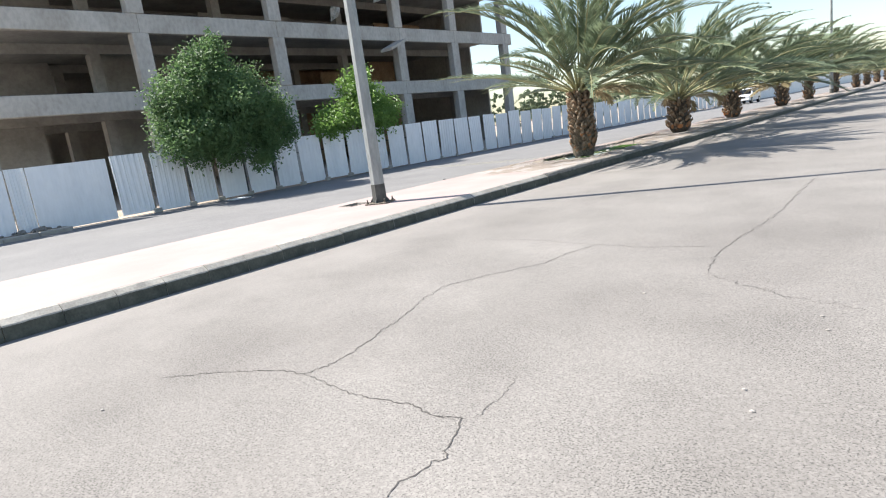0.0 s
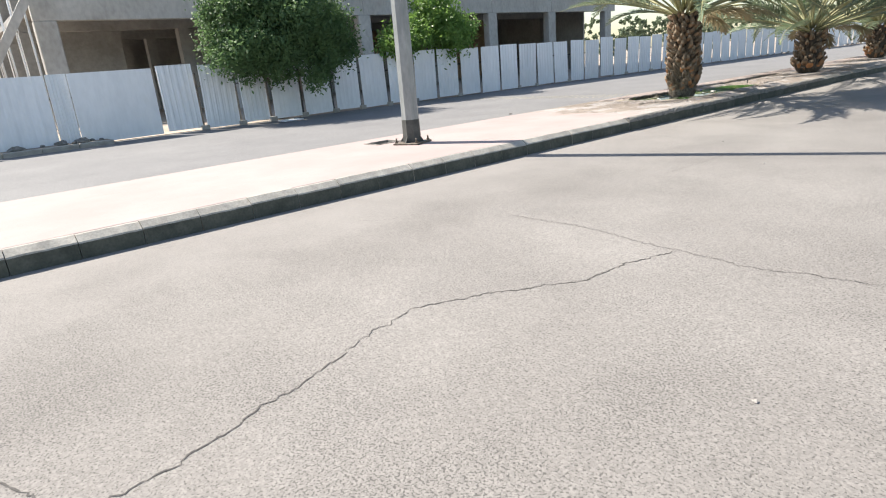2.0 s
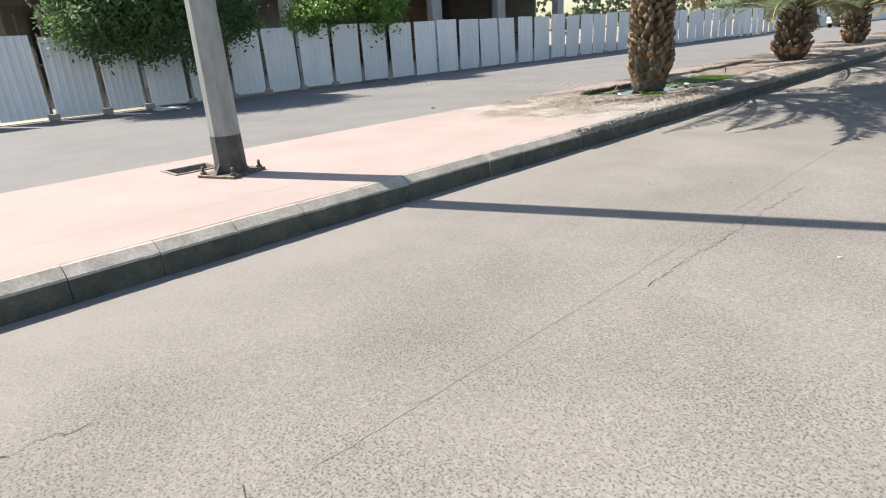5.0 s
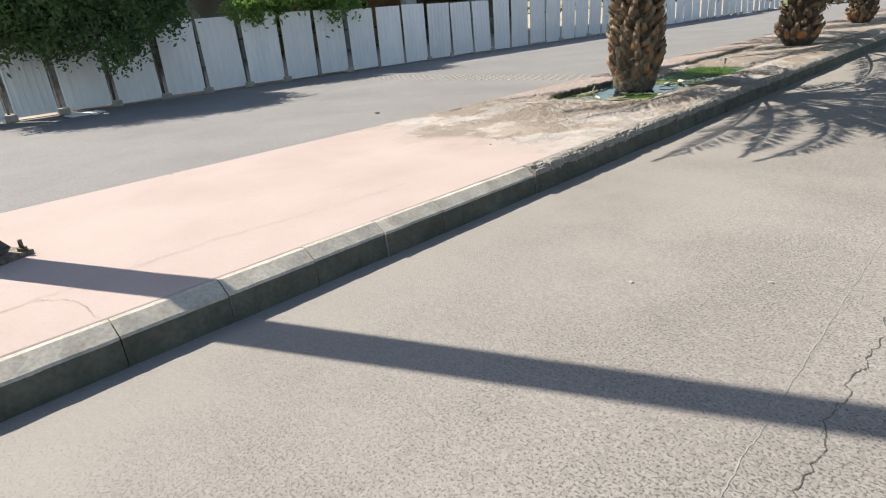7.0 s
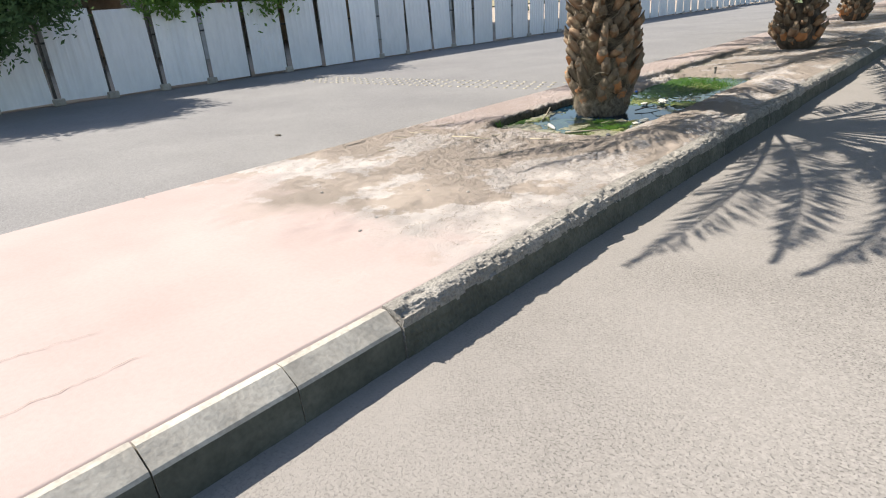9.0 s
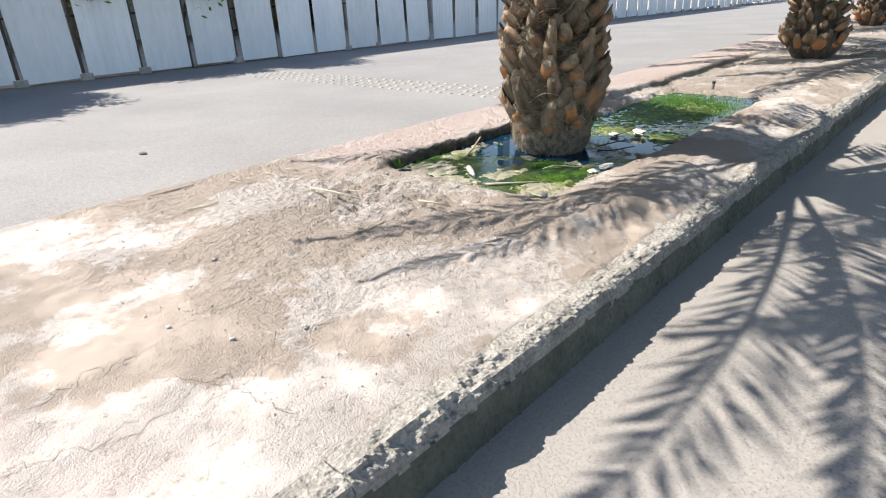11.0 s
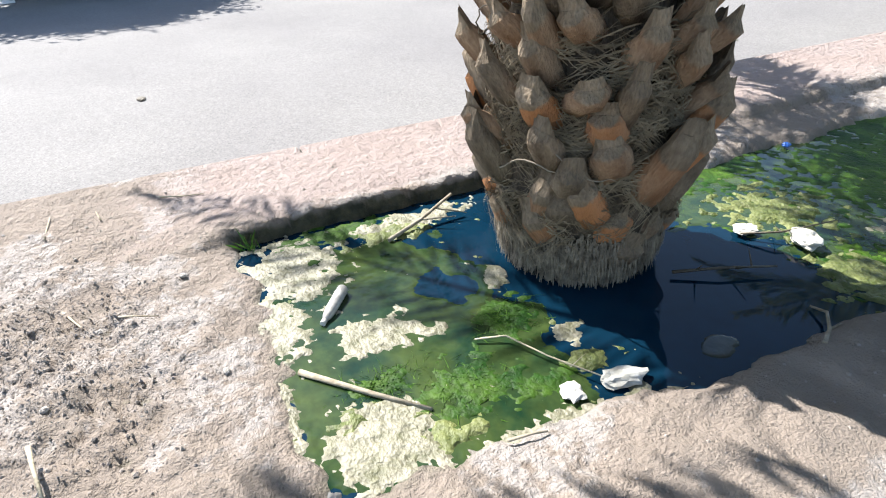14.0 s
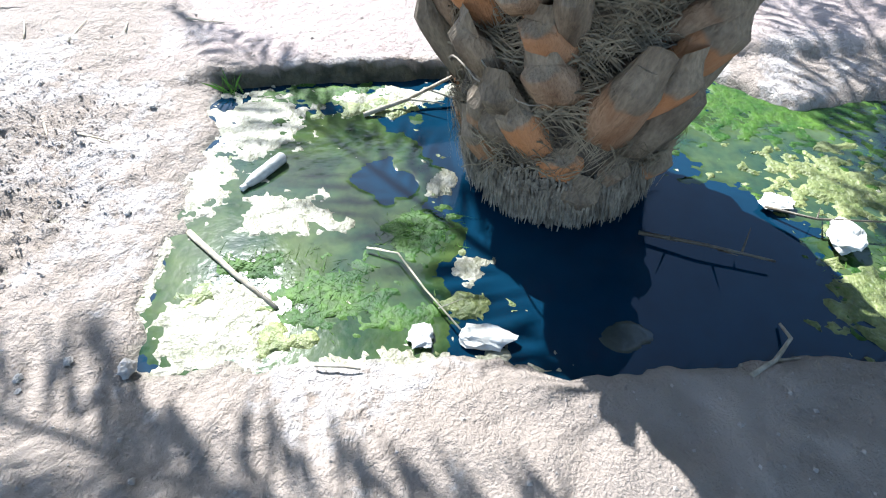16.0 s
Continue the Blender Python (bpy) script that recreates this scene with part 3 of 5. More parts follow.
spans = list(zip(gaps, gaps[1:])) + [(4.55, 7.03), (6.86, 7.64)] + list(zip(later, later[1:]))
for i, (ya, yb) in enumerate(spans):
    yc = (ya + yb) / 2
    r = random.Random(i * 13 + 5)
    k = r.randrange(5)
    sc = (yb - ya - r.uniform(0.16, 0.24)) / 1.27
    m = pose(r.uniform(-0.02, 0.03), yc + r.uniform(-0.02, 0.02), 0.05 + r.uniform(-0.04, 0.04), r.uniform(-1.0, 1.0), r.uniform(-2.0, 2.0), r.uniform(-1.5, 1.5)) @ Matrix.Diagonal((1, sc, r.uniform(0.985, 1.03), 1))
    if k in used:
        clone(proto[k], "panel", fence, m)
    else:
        proto[k].matrix_basis = m
        used.add(k)
    mp = pose(0, yb, 0, 0, 0, 0)
    if i == 0:
        post0.matrix_basis, rail0.matrix_basis, foot0.matrix_basis = mp, mp, mp
    else:
        clone(post0, "post", fence, mp)
        clone(rail0, "rail", fence, mp)
        if r.random() < 0.75:
            clone(foot0, "concrete_block", fence, pose(r.uniform(-0.1, 0.05), yb, 0, 0, 0, r.uniform(-20, 20)))

# the white wall that takes over far along the road
bm = bmesh.new()
for i in range(40):
    box(bm, -16.4, -16.2, 86 + i * 5.02, 91 + i * 5.02, -0.2, 2.5)
tagged(part("wall_far", bm, M_FENCE), "long plain white boundary wall far along the road", "wall", kind="structure")

flat("pavement_fence", -16.4, -15.44, -8, 8.28, 0.02, M_GROUND, "dusty strip behind the short kerb by the hoarding", "pavement")
# the kerb in front of the hoarding
bm = bmesh.new()
for i in range(14):
    box(bm, -15.45, -15.25, 8.3 - (i + 1) * 1.0 + 0.01, 8.3 - i * 1.0, -0.2, 0.03)
bevel(bm, 0.02)
tagged(part("kerb_fence", bm, M_KERB), "short pale concrete kerb ending before the hoarding", "kerb", kind="structure")


# ---- the unfinished building ----
def concrete_frame():
    bx, depth = -30.0, 24.0
    house = thing("concrete_building", bx, 30, -0.1, "unfinished multi-storey concrete frame building with open dark floors", "building")
    y0, y1 = 8.95, 58.0
    cols = [9.45, 18.55, 28.3, 40.8, 48.3, 56.8]
    tops = [6.25, 10.75, 15.2, 19.7]

    def loc(bm, a, b, c, d, e, f):
        box(bm, a - bx, b - bx, c - 30, d - 30, e + 0.1, f + 0.1)
    for n, t in enumerate(tops):
        bm = bmesh.new()
        loc(bm, bx - depth, bx - 0.15, y0, y1, t - 0.30, t)
        part("floor_slab", bm, M_CONC_IN, house)
        bm = bmesh.new()
        for a, b in zip([y0] + cols[1:], cols[1:] + [y1]):
            loc(bm, bx - 0.45, bx + 0.0, a + 0.003, b - 0.003, t - 1.12, t + 0.0)
        bevel(bm, 0.03)
        part("edge_beam", bm, M_CONC, house, "pale weathered concrete edge beam")
        for xx in (bx - 8, bx - 16):
            bm = bmesh.new()
            loc(bm, xx - 0.3, xx + 0.3, y0 + 0.2, y1 - 0.2, t - 0.95, t - 0.31)
            part("inner_beam", bm, M_CONC_IN, house)
    lo = [-0.1] + tops[:-1]
    for n, (a, b) in enumerate(zip(lo, tops)):
        for c in cols:
            bm = bmesh.new()
            loc(bm, bx - 0.62, bx + 0.04, c - 0.5, c + 0.5, a + 0.002, b - 1.122)
            bevel(bm, 0.04)
            part("column", bm, M_CONC, house, "pale concrete column")
            for xx in (bx - 8, bx - 16, bx - 23.4):
                bm = bmesh.new()
                loc(bm, xx - 0.35, xx + 0.35, c - 0.35, c + 0.35, a + 0.002, b - 0.96)
                part("inner_column", bm, M_CONC_IN, house)
    r = random.Random(4)
    for n, (a, b) in enumerate(zip(lo, tops)):
        for c, d in zip(cols, cols[1:]):
            u = r.random()
            if u < 0.85:
                w = r.uniform(0.35, 0.9) * (d - c)
                s = c + r.uniform(0, d - c - w)
                xx = bx - r.choice((11.0, 15.0, 19.0))
                bm = bmesh.new()
                loc(bm, xx - 0.1, xx + 0.1, s, s + w, a + 0.002, b - 0.31 if r.random() < 0.6 else b - 1.4)
                part("partition_wall", bm, M_BRICK if c > 36 else M_CONC_IN, house, "block partition wall inside")
    bm = bmesh.new()
    loc(bm, bx - depth - 0.2, bx - depth, y0, 36.0, -0.1, 19.7)
    part("rear_wall", bm, M_CONC_IN, house)
    for n, (a, b) in enumerate(zip(lo, tops)):
        bm = bmesh.new()
        loc(bm, bx - 20.1, bx - 19.9, 36.0, y1, a + 0.002, b - 0.31)
        part("partition_wall", bm, M_BRICK, house, "warm brown block partition wall inside")
        bm = bmesh.new()
        loc(bm, bx - 19.9, bx - 3.5 - 2.0 * (n % 2), y1 - 0.45, y1 - 0.25, a + 0.002, b - 0.31)
        part("end_wall", bm, M_CONC, house, "pale concrete infill wall at the end")
    for k, yy in enumerate((7.2, 7.65, 8.1, 8.65)):
        bm = bmesh.new()
        tube(bm, [(0.3, yy - 30, 0), (0.3, yy - 30, 9.5)], [0.05, 0.05], 8)
        part("scaffold_pole", bm, M_FENCE, house, "white painted scaffold pole")
    bm = bmesh.new()
    box(bm, 0.4, 1.0, 6.6 - 30, 8.9 - 30, 0, 0.7)
    for v in bm.verts:
        v.co.z += 2.5 + (v.co.y + 23.4) * 1.5
    part("ramp", bm, M_CONC, house, "pale concrete ramp at the end of the frame")
    # a bent stair flight left hanging between two floors
    for n, (yy, z0) in enumerate(((38.2, 12.6), (38.2, 8.6))):
        bm = bmesh.new()
        loc(bm, bx + 0.05, bx + 1.4, yy, yy + 1.9, z0, z0 + 0.22)
        for v in bm.verts:
            v.co.z += (v.co.y - (yy - 30)) * 0.4
        part("stair_flight", bm, M_CONC, house)
    return house


concrete_frame()


# ---- palms ----
def frond_mesh(seed, length, bend, n=84, dry=False, half=0.0195):
    """A feather leaf along +x: a stalk that arches down and stiff leaflets in a V."""
    r = random.Random(seed)
    bm = bmesh.new()
    pts, dirs = [], []
    p, a = Vector((0, 0, 0)), 0.0
    side = r.uniform(-0.12, 0.12)
    S = 18
    for i in range(S + 1):
        t = i / S
        pts.append(p.copy())
        d = Vector((math.cos(a), side * t, math.sin(a))).normalized()
        dirs.append(d)
        p = p + d * (length / S)
        a -= bend / S * (0.4 + 1.2 * t)
    tube(bm, pts, [0.030 * (1 - t / S) + 0.005 for t in range(S + 1)], 5, 1)
    for i in range(n):
        t = 0.23 + 0.77 * (i + r.uniform(-0.3, 0.3)) / n
        t = min(0.995, max(0.21, t))
        f = t * S
        k = min(S - 1, int(f))
        base = pts[k].lerp(pts[k + 1], f - k)
        d = dirs[k].lerp(dirs[k + 1], f - k).normalized()
        s0 = Vector((-d.y, d.x, 0)).normalized()
        up = d.cross(s0)
        if up.z < 0:
            up = -up
        ln = (0.56 * math.sin(math.pi * min(1, 0.16 + 0.9 * t)) ** 0.7 + 0.10) * r.uniform(0.8, 1.1)
        for s in (-1, 1):
            fw = radians(r.uniform(28, 52) if t < 0.93 else r.uniform(12, 30))
            v = (d * math.cos(fw) + s0 * s * math.sin(fw) * 0.85 + up * r.uniform(0.10, 0.5) * math.sin(fw)).normalized()
            if dry:
                v = (v + Vector((0, 0, -0.7))).normalized()
            w = (up.cross(v)).normalized() * half
            mid = base + v * ln * 0.45
            tip = base + v * ln + Vector((0, 0, -0.06 * ln))
            q = [bm.verts.new(c) for c in (base, mid + w, tip, mid - w)]
            bm.faces.new(q).material_index = 0
    return bm


def boot_mesh(seed):
    """A cut leaf base: broad at the foot, narrowing to a slanted cut top."""
    r = random.Random(seed)
    bm = bmesh.new()
    L = r.uniform(0.19, 0.28)
    secs = [(0.0, 0.105, 0.022, 0.0), (0.32, 0.098, 0.043, 0.014), (0.62, 0.086, 0.046, 0.032), (0.78, 0.076, 0.036, 0.046), (1.0, 0.048, 0.010, 0.040)]
    rings = []
    for t, w, th, o in secs:
        w *= r.uniform(0.9, 1.1)
        ring = []
        for k in range(8):
            a = k * math.pi / 4 + 0.39
            yy, xx = math.cos(a) * w, math.sin(a) * th
            ring.append(bm.verts.new((o + xx + (0.03 * (yy / 0.1) ** 2 * -1), yy, t * L + (0.03 * (1 if xx < 0 else -0.6) if t == 1.0 else 0) + r.uniform(-0.006, 0.006))))
        rings.append(ring)
    for p, q in zip(rings, rings[1:]):
        for k in range(8):
            f = bm.faces.new((p[k], p[(k + 1) % 8], q[(k + 1) % 8], q[k]))
            f.smooth = p is not rings[-2]
    bm.faces.new(rings[-1])
    bm.faces.new(rings[0][::-1])
    bmesh.ops.recalc_face_normals(bm, faces=bm.faces)
    return bm


def boot_material(orange=0.72):
    """Weathered grey-brown leaf base, orange-brown where its lower skin is bare."""
    m = surface("leaf_base", (0.095, 0.070, 0.047), (0.275, 0.215, 0.150), scale=9, fine=90, fine_mix=0.6, fine_dark=0.5, bump=0.8, per_piece=0.3, stretch=(1, 1, 0.5), local=True)
    N, L = m.node_tree.nodes, m.node_tree.links
    b = N["Principled BSDF"]
    old = b.inputs["Base Color"].links[0].from_socket
    tc = N.new("ShaderNodeTexCoord")
    sp = N.new("ShaderNodeSeparateXYZ")
    L.new(tc.outputs["Object"], sp.inputs[0])
    nz = N.new("ShaderNodeTexNoise")
    nz.inputs["Scale"].default_value = 14
    L.new(tc.outputs["Object"], nz.inputs["Vector"])
    ad = N.new("ShaderNodeMath")
    ad.operation = "MULTIPLY_ADD"
    L.new(nz.outputs[0], ad.inputs[0])
    ad.inputs[1].default_value = 0.12
    L.new(sp.outputs[2], ad.inputs[2])
    mr = N.new("ShaderNodeMapRange")
    for i, v in enumerate((0.245, 0.225, 0.0, 1.0)):
        mr.inputs[i + 1].default_value = v
    L.new(ad.outputs[0], mr.inputs[0])
    oi = N.new("ShaderNodeObjectInfo")
    pick = N.new("ShaderNodeMapRange")
    for i, v in enumerate((0.25, 0.6, 0.0, orange)):
        pick.inputs[i + 1].default_value = v
    L.new(oi.outputs["Random"], pick.inputs[0])
    mu = N.new("ShaderNodeMath")
    mu.operation = "MULTIPLY"
    L.new(mr.outputs[0], mu.inputs[0])
    L.new(pick.outputs[0], mu.inputs[1])
    mx = N.new("ShaderNodeMix")
    mx.data_type = "RGBA"
    L.new(mu.outputs[0], mx.inputs[0])
    L.new(old, mx.inputs[6])
    mx.inputs[7].default_value = (0.42, 0.175, 0.065, 1)
    L.new(mx.outputs[2], b.inputs["Base Color"])
    return m


M_BOOT = boot_material(0.82)
M_BOOT_GREY = boot_material(0.22)
STORE = thing("date_palm", PX, PY, WATER_Z - 0.05, "date palm with scaly trunk and grey-green fronds standing in water", "palm", "palms along the median")


def trunk_radius(t):
    return 0.245 + 0.105 * ease(0.02, 0.17, t) - 0.045 * ease(0.25, 0.6, t) + 0.005 * math.sin(t * 9) - 0.02 * ease(0.8, 1.0, t)


def trunk_mesh(height, seed, scale=1.0):
    bm = bmesh.new()
    n = 26
    rings = []
    for i in range(n + 1):
        t = i / n
        ring = []
        for k in range(28):
            a = k * 2 * math.pi / 28
            r = trunk_radius(t) * scale - 0.035 + 0.02 * fbm(math.cos(a), math.sin(a), t * 4 + seed, 3)
            ring.append(bm.verts.new((r * math.cos(a), r * math.sin(a), t * height)))
        rings.append(ring)
    for p, q in zip(rings, rings[1:]):
        for k in range(28):
            bm.faces.new((p[k], p[(k + 1) % 28], q[(k + 1) % 28], q[k])).smooth = True
    bm.faces.new(rings[-1])
    return bm


FRONDS = [part("frond", frond_mesh(k, 5.0 - 0.3 * (k % 3), radians(30 if k == 0 else 48 + 9 * k), 76 if k == 0 else 112, False, 0.0165 if k == 0 else 0.0195), [M_FROND, M_RACHIS]) for k in range(6)]
FULL = part("frond", frond_mesh(0, 5.0, radians(30), 104, False, 0.021), [M_FROND, M_RACHIS])
DRY = part("dry_frond", frond_mesh(50, 2.0, radians(80), 40, True), [M_FROND_DRY, M_RACHIS])
BOOTS = [part("leaf_base", boot_mesh(k), M_BOOT if k < 6 else M_BOOT_GREY) for k in range(12)]
placed = set()


def put(ob, parent, m, name):
    """The first use takes the object itself, later ones share its mesh."""
    if ob.name not in placed:
        placed.add(ob.name)
        ob.parent, ob.matrix_basis = parent, m
        return ob
    return clone(ob, name, parent, m)


def palm(e, height, seed, nf, nb, size=1.0, wide=1.0, bare=None):
    r = random.Random(seed)
    part("trunk", trunk_mesh(height, seed, wide), M_TRUNK, e, "fibrous brown trunk covered in cut leaf bases")
    for i in range(nb):
        t = (i + 0.5) / nb
        z = 0.145 + (0.02 if bare else 0) * (1 - t) + (height - 0.07) * t
        a = i * 2.39996 + r.uniform(-0.2, 0.2)
        rad = (trunk_radius(t) - 0.02 + r.uniform(-0.015, 0.012)) * wide
        if bare and r.random() < 0.26 - 0.19 * ease(0.22, 0.5, t):
            continue
        tilt = r.uniform(6, 20) + 12 * ease(0.2, 0.45, t) if bare else r.uniform(4, 26) + 13 * ease(0.15, 0.5, t)
        m = Matrix.Translation((rad * math.cos(a), rad * math.sin(a), z - 0.08 + r.uniform(-0.02, 0.02))) @ pose(0, 0, 0, 0, 0, math.degrees(a)) @ pose(0, 0, 0, r.uniform(-18, 18), tilt, r.uniform(-22, 22)) @ Matrix.Diagonal((wide, wide * r.uniform(0.72, 1.10) * (0.92 - 0.26 * ease(0.08, 0.4, t)), r.uniform(0.72, 1.18) * (1.05 - 0.2 * ease(0.08, 0.4, t)), 1))
        put(BOOTS[r.randrange(6) + (6 if t > r.uniform(0.16, 0.34) else 0)], e, m, "leaf_base")
    for i in range(nf):
        t = (i + 0.5) / nf
        el = 10 + 74 * (1 - t) ** 1.35 + r.uniform(-5, 6)
        a = i * 137.508 + r.uniform(-14, 14)
        # two sectors without low fronds, left open for sun and sky reflection
        if bare and (bare[0] < a % 360 < bare[1] and el < bare[2] or 76 < a % 360 < 148 and el < 68):
            continue
        k = min(5, int((1 - t) * 6 + r.uniform(-0.8, 0.8)))
        s = size * r.uniform(0.88, 1.08)
        m = Matrix.Translation((0, 0, height + 0.22 * (1 - t) + 0.02)) @ pose(0, 0, 0, 0, 0, a) @ Matrix.Translation((0.10 + 0.12 * t, 0, 0)) @ pose(0, 0, 0, r.uniform(-25, 25), -el, 0) @ Matrix.Diagonal((s, s, s, 1))
        put(FRONDS[max(0, k)], e, m, "frond")
    for i in range(3):
        m = Matrix.Translation((0, 0, height - 0.05)) @ pose(0, 0, 0, 0, 0, r.uniform(0, 360) if not bare else r.uniform(10, 140)) @ Matrix.Translation((0.26, 0, 0)) @ pose(0, 0, 0, 0, -r.uniform(10, 30), 0) @ Matrix.Diagonal((size, size, size, 1))
        put(DRY, e, m, "dry_frond")


palm(STORE, 1.95, 3, 62, 215, bare=(168, 282, 56))   # low fronds left out over the pit, so that sun reaches it
# low fronds on that side, set by the shadows they cast: bearing and rise in degrees, size, side to which the stalk
# bends
for a, el, s, c in ((261, 12, 0.91, 1), (271, 12, 0.8, 1), (242, 10, 0.8, -1), (251, 4, 0.7, 1), (212, 12, 0.91, 1), (284, 24, 0.91, 1), (165, 8, 0.91, 1), (157, 9, 0.91, -1), (172, 13, 0.91, 1)):
    m = Matrix.Translation((0, 0, 1.97)) @ pose(0, 0, 0, 0, 0, a) @ Matrix.Translation((0.18, 0, 0)) @ pose(0, 0, 0, random.uniform(-2, 2), -el - 11, 0) @ Matrix.Diagonal((s, s * c, s, 1))
    put(FULL if a > 265 else FRONDS[0], STORE, m, "frond")
row = [(-1.25, 26.2, 1.3, 1.15, 1.05), (-1.75, 35.2, 1.35, 1.1, 1.08), (-1.5, 45.0, 1.3, 1.1, 1.05), (-1.6, 54.0, 1.6, 1.0, 1.05), (-1.7, 66.5, 2.2, 1.0, 1.1), (-1.6, 79.0, 1.4, 1.0, 1.0), (-1.6, 88.0, 1.5, 1.0, 0.85), (-1.6, 98.0, 1.5, 1.0, 0.9), (-1.6, 110.0, 1.6, 1.0, 0.9)]
for i, (x, y, h, w, s) in enumerate(row):
    e = thing("date_palm", x, y, KZ - 0.06, "date palm with short stout scaly trunk and arching grey-green fronds", "palm", "palms along the median")
    palm(e, h, 20 + i, 46 if i < 5 else 36, 80 if i < 2 else 44, s, w)


# ---- trees behind the fence ----
def leaf_cloud(name, blobs, n, size, material, parent, seed, spread=0.17):
    """Many small folded leaves in loose clumps within rounded masses."""
    r = np.random.RandomState(seed)
    rr = random.Random(seed)
    verts, faces = [], []
    total = sum(b[3] ** 2 for b in blobs)
    for bx, by, bz, br, sq in blobs:
        for _ in range(int(n * br ** 2 / total / 20)):
            d = Vector(r.normal(size=3)).normalized()
            c = Vector((bx, by, bz)) + Vector((d.x, d.y, d.z * sq)) * br * (rr.random() ** 0.33) * rr.uniform(0.7, 1.22)
            for _ in range(20):
                p = c + Vector(r.normal(size=3)) * spread
                u = Vector(r.normal(size=3)).normalized()
                v = u.orthogonal().normalized()
                s = size * rr.uniform(0.6, 1.3)
                k = len(verts)
                verts += [p - u * s, p + v * s * 0.45, p + u * s, p - v * s * 0.45]
                faces.append((k, k + 1, k + 2, k + 3))
    me = bpy.data.meshes.new(name)
    me.from_pydata(verts, [], faces)
    me.materials.append(material)
    ob = new(name, me)
    ob.parent = parent
    return ob


def tree(x, y, h, blobs, n, size, material, label, seed):
    t = thing("tree", x, y, -0.1, label, "tree")
    r = random.Random(seed)
    bm = bmesh.new()
    tube(bm, [(0, 0, 0), (0.05, 0.02, h * 0.2), (-0.03, 0.06, h * 0.4), (0, 0, h * 0.75)], [0.16, 0.13, 0.10, 0.04], 9)
    part("trunk", bm, M_BARK, t)
    for b in blobs:
        bm = bmesh.new()
        z0 = h * r.uniform(0.18, 0.45)
        tube(bm, [(0, 0, z0), (b[0] * 0.5, b[1] * 0.5, (z0 + b[2]) / 2 + 0.2), (b[0], b[1], b[2])], [0.07, 0.045, 0.015], 6)
        part("limb", bm, M_BARK, t)
    leaf_cloud("crown", blobs, n, size, material, t, seed)
    return t


BIG = [(0, 0, 5.5, 1.15, 1.1), (0.1, 0.3, 6.5, 0.6, 1.1), (0.2, -0.9, 5.9, 0.5, 1.0), (0.3, 1.5, 5.2, 0.6, 1.0), (0.4, 2.6, 3.9, 0.6, 1.0), (0.3, -2.5, 4.4, 0.6, 1.0), (0.3, -1.6, 4.0, 1.5, 1.15), (0.5, 1.4, 3.8, 1.6, 1.0), (0.9, 0.2, 3.5, 1.7, 1.0), (0.4, -2.2, 2.9, 1.0, 1.0), (0.9, 2.4, 2.7, 1.0, 0.9), (1.6, 1.2, 2.0, 0.7, 0.9), (1.8, 0.6, 1.5, 0.45, 1.0), (0.2, -0.5, 4.9, 1.5, 1.0), (1.1, -1.6, 2.7, 1.2, 0.9), (1.2, -0.6, 2.3, 1.0, 0.9), (1.4, -2.4, 2.6, 0.8, 0.8)]
tree(-16.75, 14.85, 6.1, [(0.62 + x * 0.93, y * 0.93, 0.1 + z * 0.93, q * 0.90, e) for x, y, z, q, e in BIG], 50000, 0.075, M_LEAF, "dense rounded dark green tree leaning over the white hoarding", 8)
tree(-16.95, 23.0, 4.7, [(0, 0.4, 4.2, 1.15, 1.0), (0.6, -1.6, 2.9, 1.0, 0.8), (0.7, 0.8, 3.0, 1.25, 0.9), (0.2, 1.9, 3.2, 0.9, 0.9), (0.9, -2.6, 2.6, 0.7, 0.8)], 13000, 0.09, M_LEAF_LIGHT, "light green leafy tree behind the white hoarding", 9)
tree(-18.5, 72.0, 5.0, [(0, 0, 3.4, 1.6, 0.9), (0.6, 1.8, 3.0, 1.3, 0.9), (0.6, -1.8, 2.8, 1.3, 0.9)], 6000, 0.12, M_LEAF, "dark green bushy tree by the far end of the hoarding", 10)


# ---- the flooded pit ----
def water_material():
    # blue of the reflected sky and scatter is put into the base colour
    m = surface("stagnant_water", (0.002, 0.015, 0.032), (0.003, 0.020, 0.040), scale=2.2, rough=0.03, fine=9, fine_mix=0.4, bump=0.03, bump_dist=0.01, spec=0.3)
    m.node_tree.nodes["Principled BSDF"].inputs["IOR"].default_value = 1.33
    return m


M_WATER = water_material()
M_SCUM = surface("pale_scum", (0.125, 0.125, 0.070), (0.31, 0.292, 0.222), scale=16, rough=0.5, fine=60, fine_mix=0.6, fine_dark=0.5, bump=1.0, bump_dist=0.012, spec=0.5)
M_ALGAE = surface("green_algae", (0.010, 0.046, 0.004), (0.050, 0.105, 0.009), scale=7, rough=0.6, fine=55, fine_mix=0.7, fine_dark=0.4, bump=0.7, bump_dist=0.010, spec=0.2)
M_MURK = surface("murky_film", (0.008, 0.028, 0.014), (0.046, 0.070, 0.020), scale=5.5, rough=0.08, fine=30, fine_mix=0.5, fine_dark=0.5, bump=0.15, bump_dist=0.006, spec=0.28)
M_YELLOW = surface("yellow_algae", (0.060, 0.085, 0.018), (0.175, 0.195, 0.072), scale=12, rough=0.5, fine=60, fine_mix=0.6, fine_dark=0.5, bump=1.0, bump_dist=0.012)
M_STICK = surface("dry_stick", (0.20, 0.17, 0.12), (0.36, 0.32, 0.25), scale=30, fine=90)
M_STRAW = surface("straw", (0.36, 0.31, 0.22), (0.48, 0.43, 0.33), scale=30, fine=90)
M_DARK_STICK = surface("wet_branch", (0.05, 0.04, 0.03), (0.12, 0.10, 0.07), scale=30, rough=0.5, fine=90)
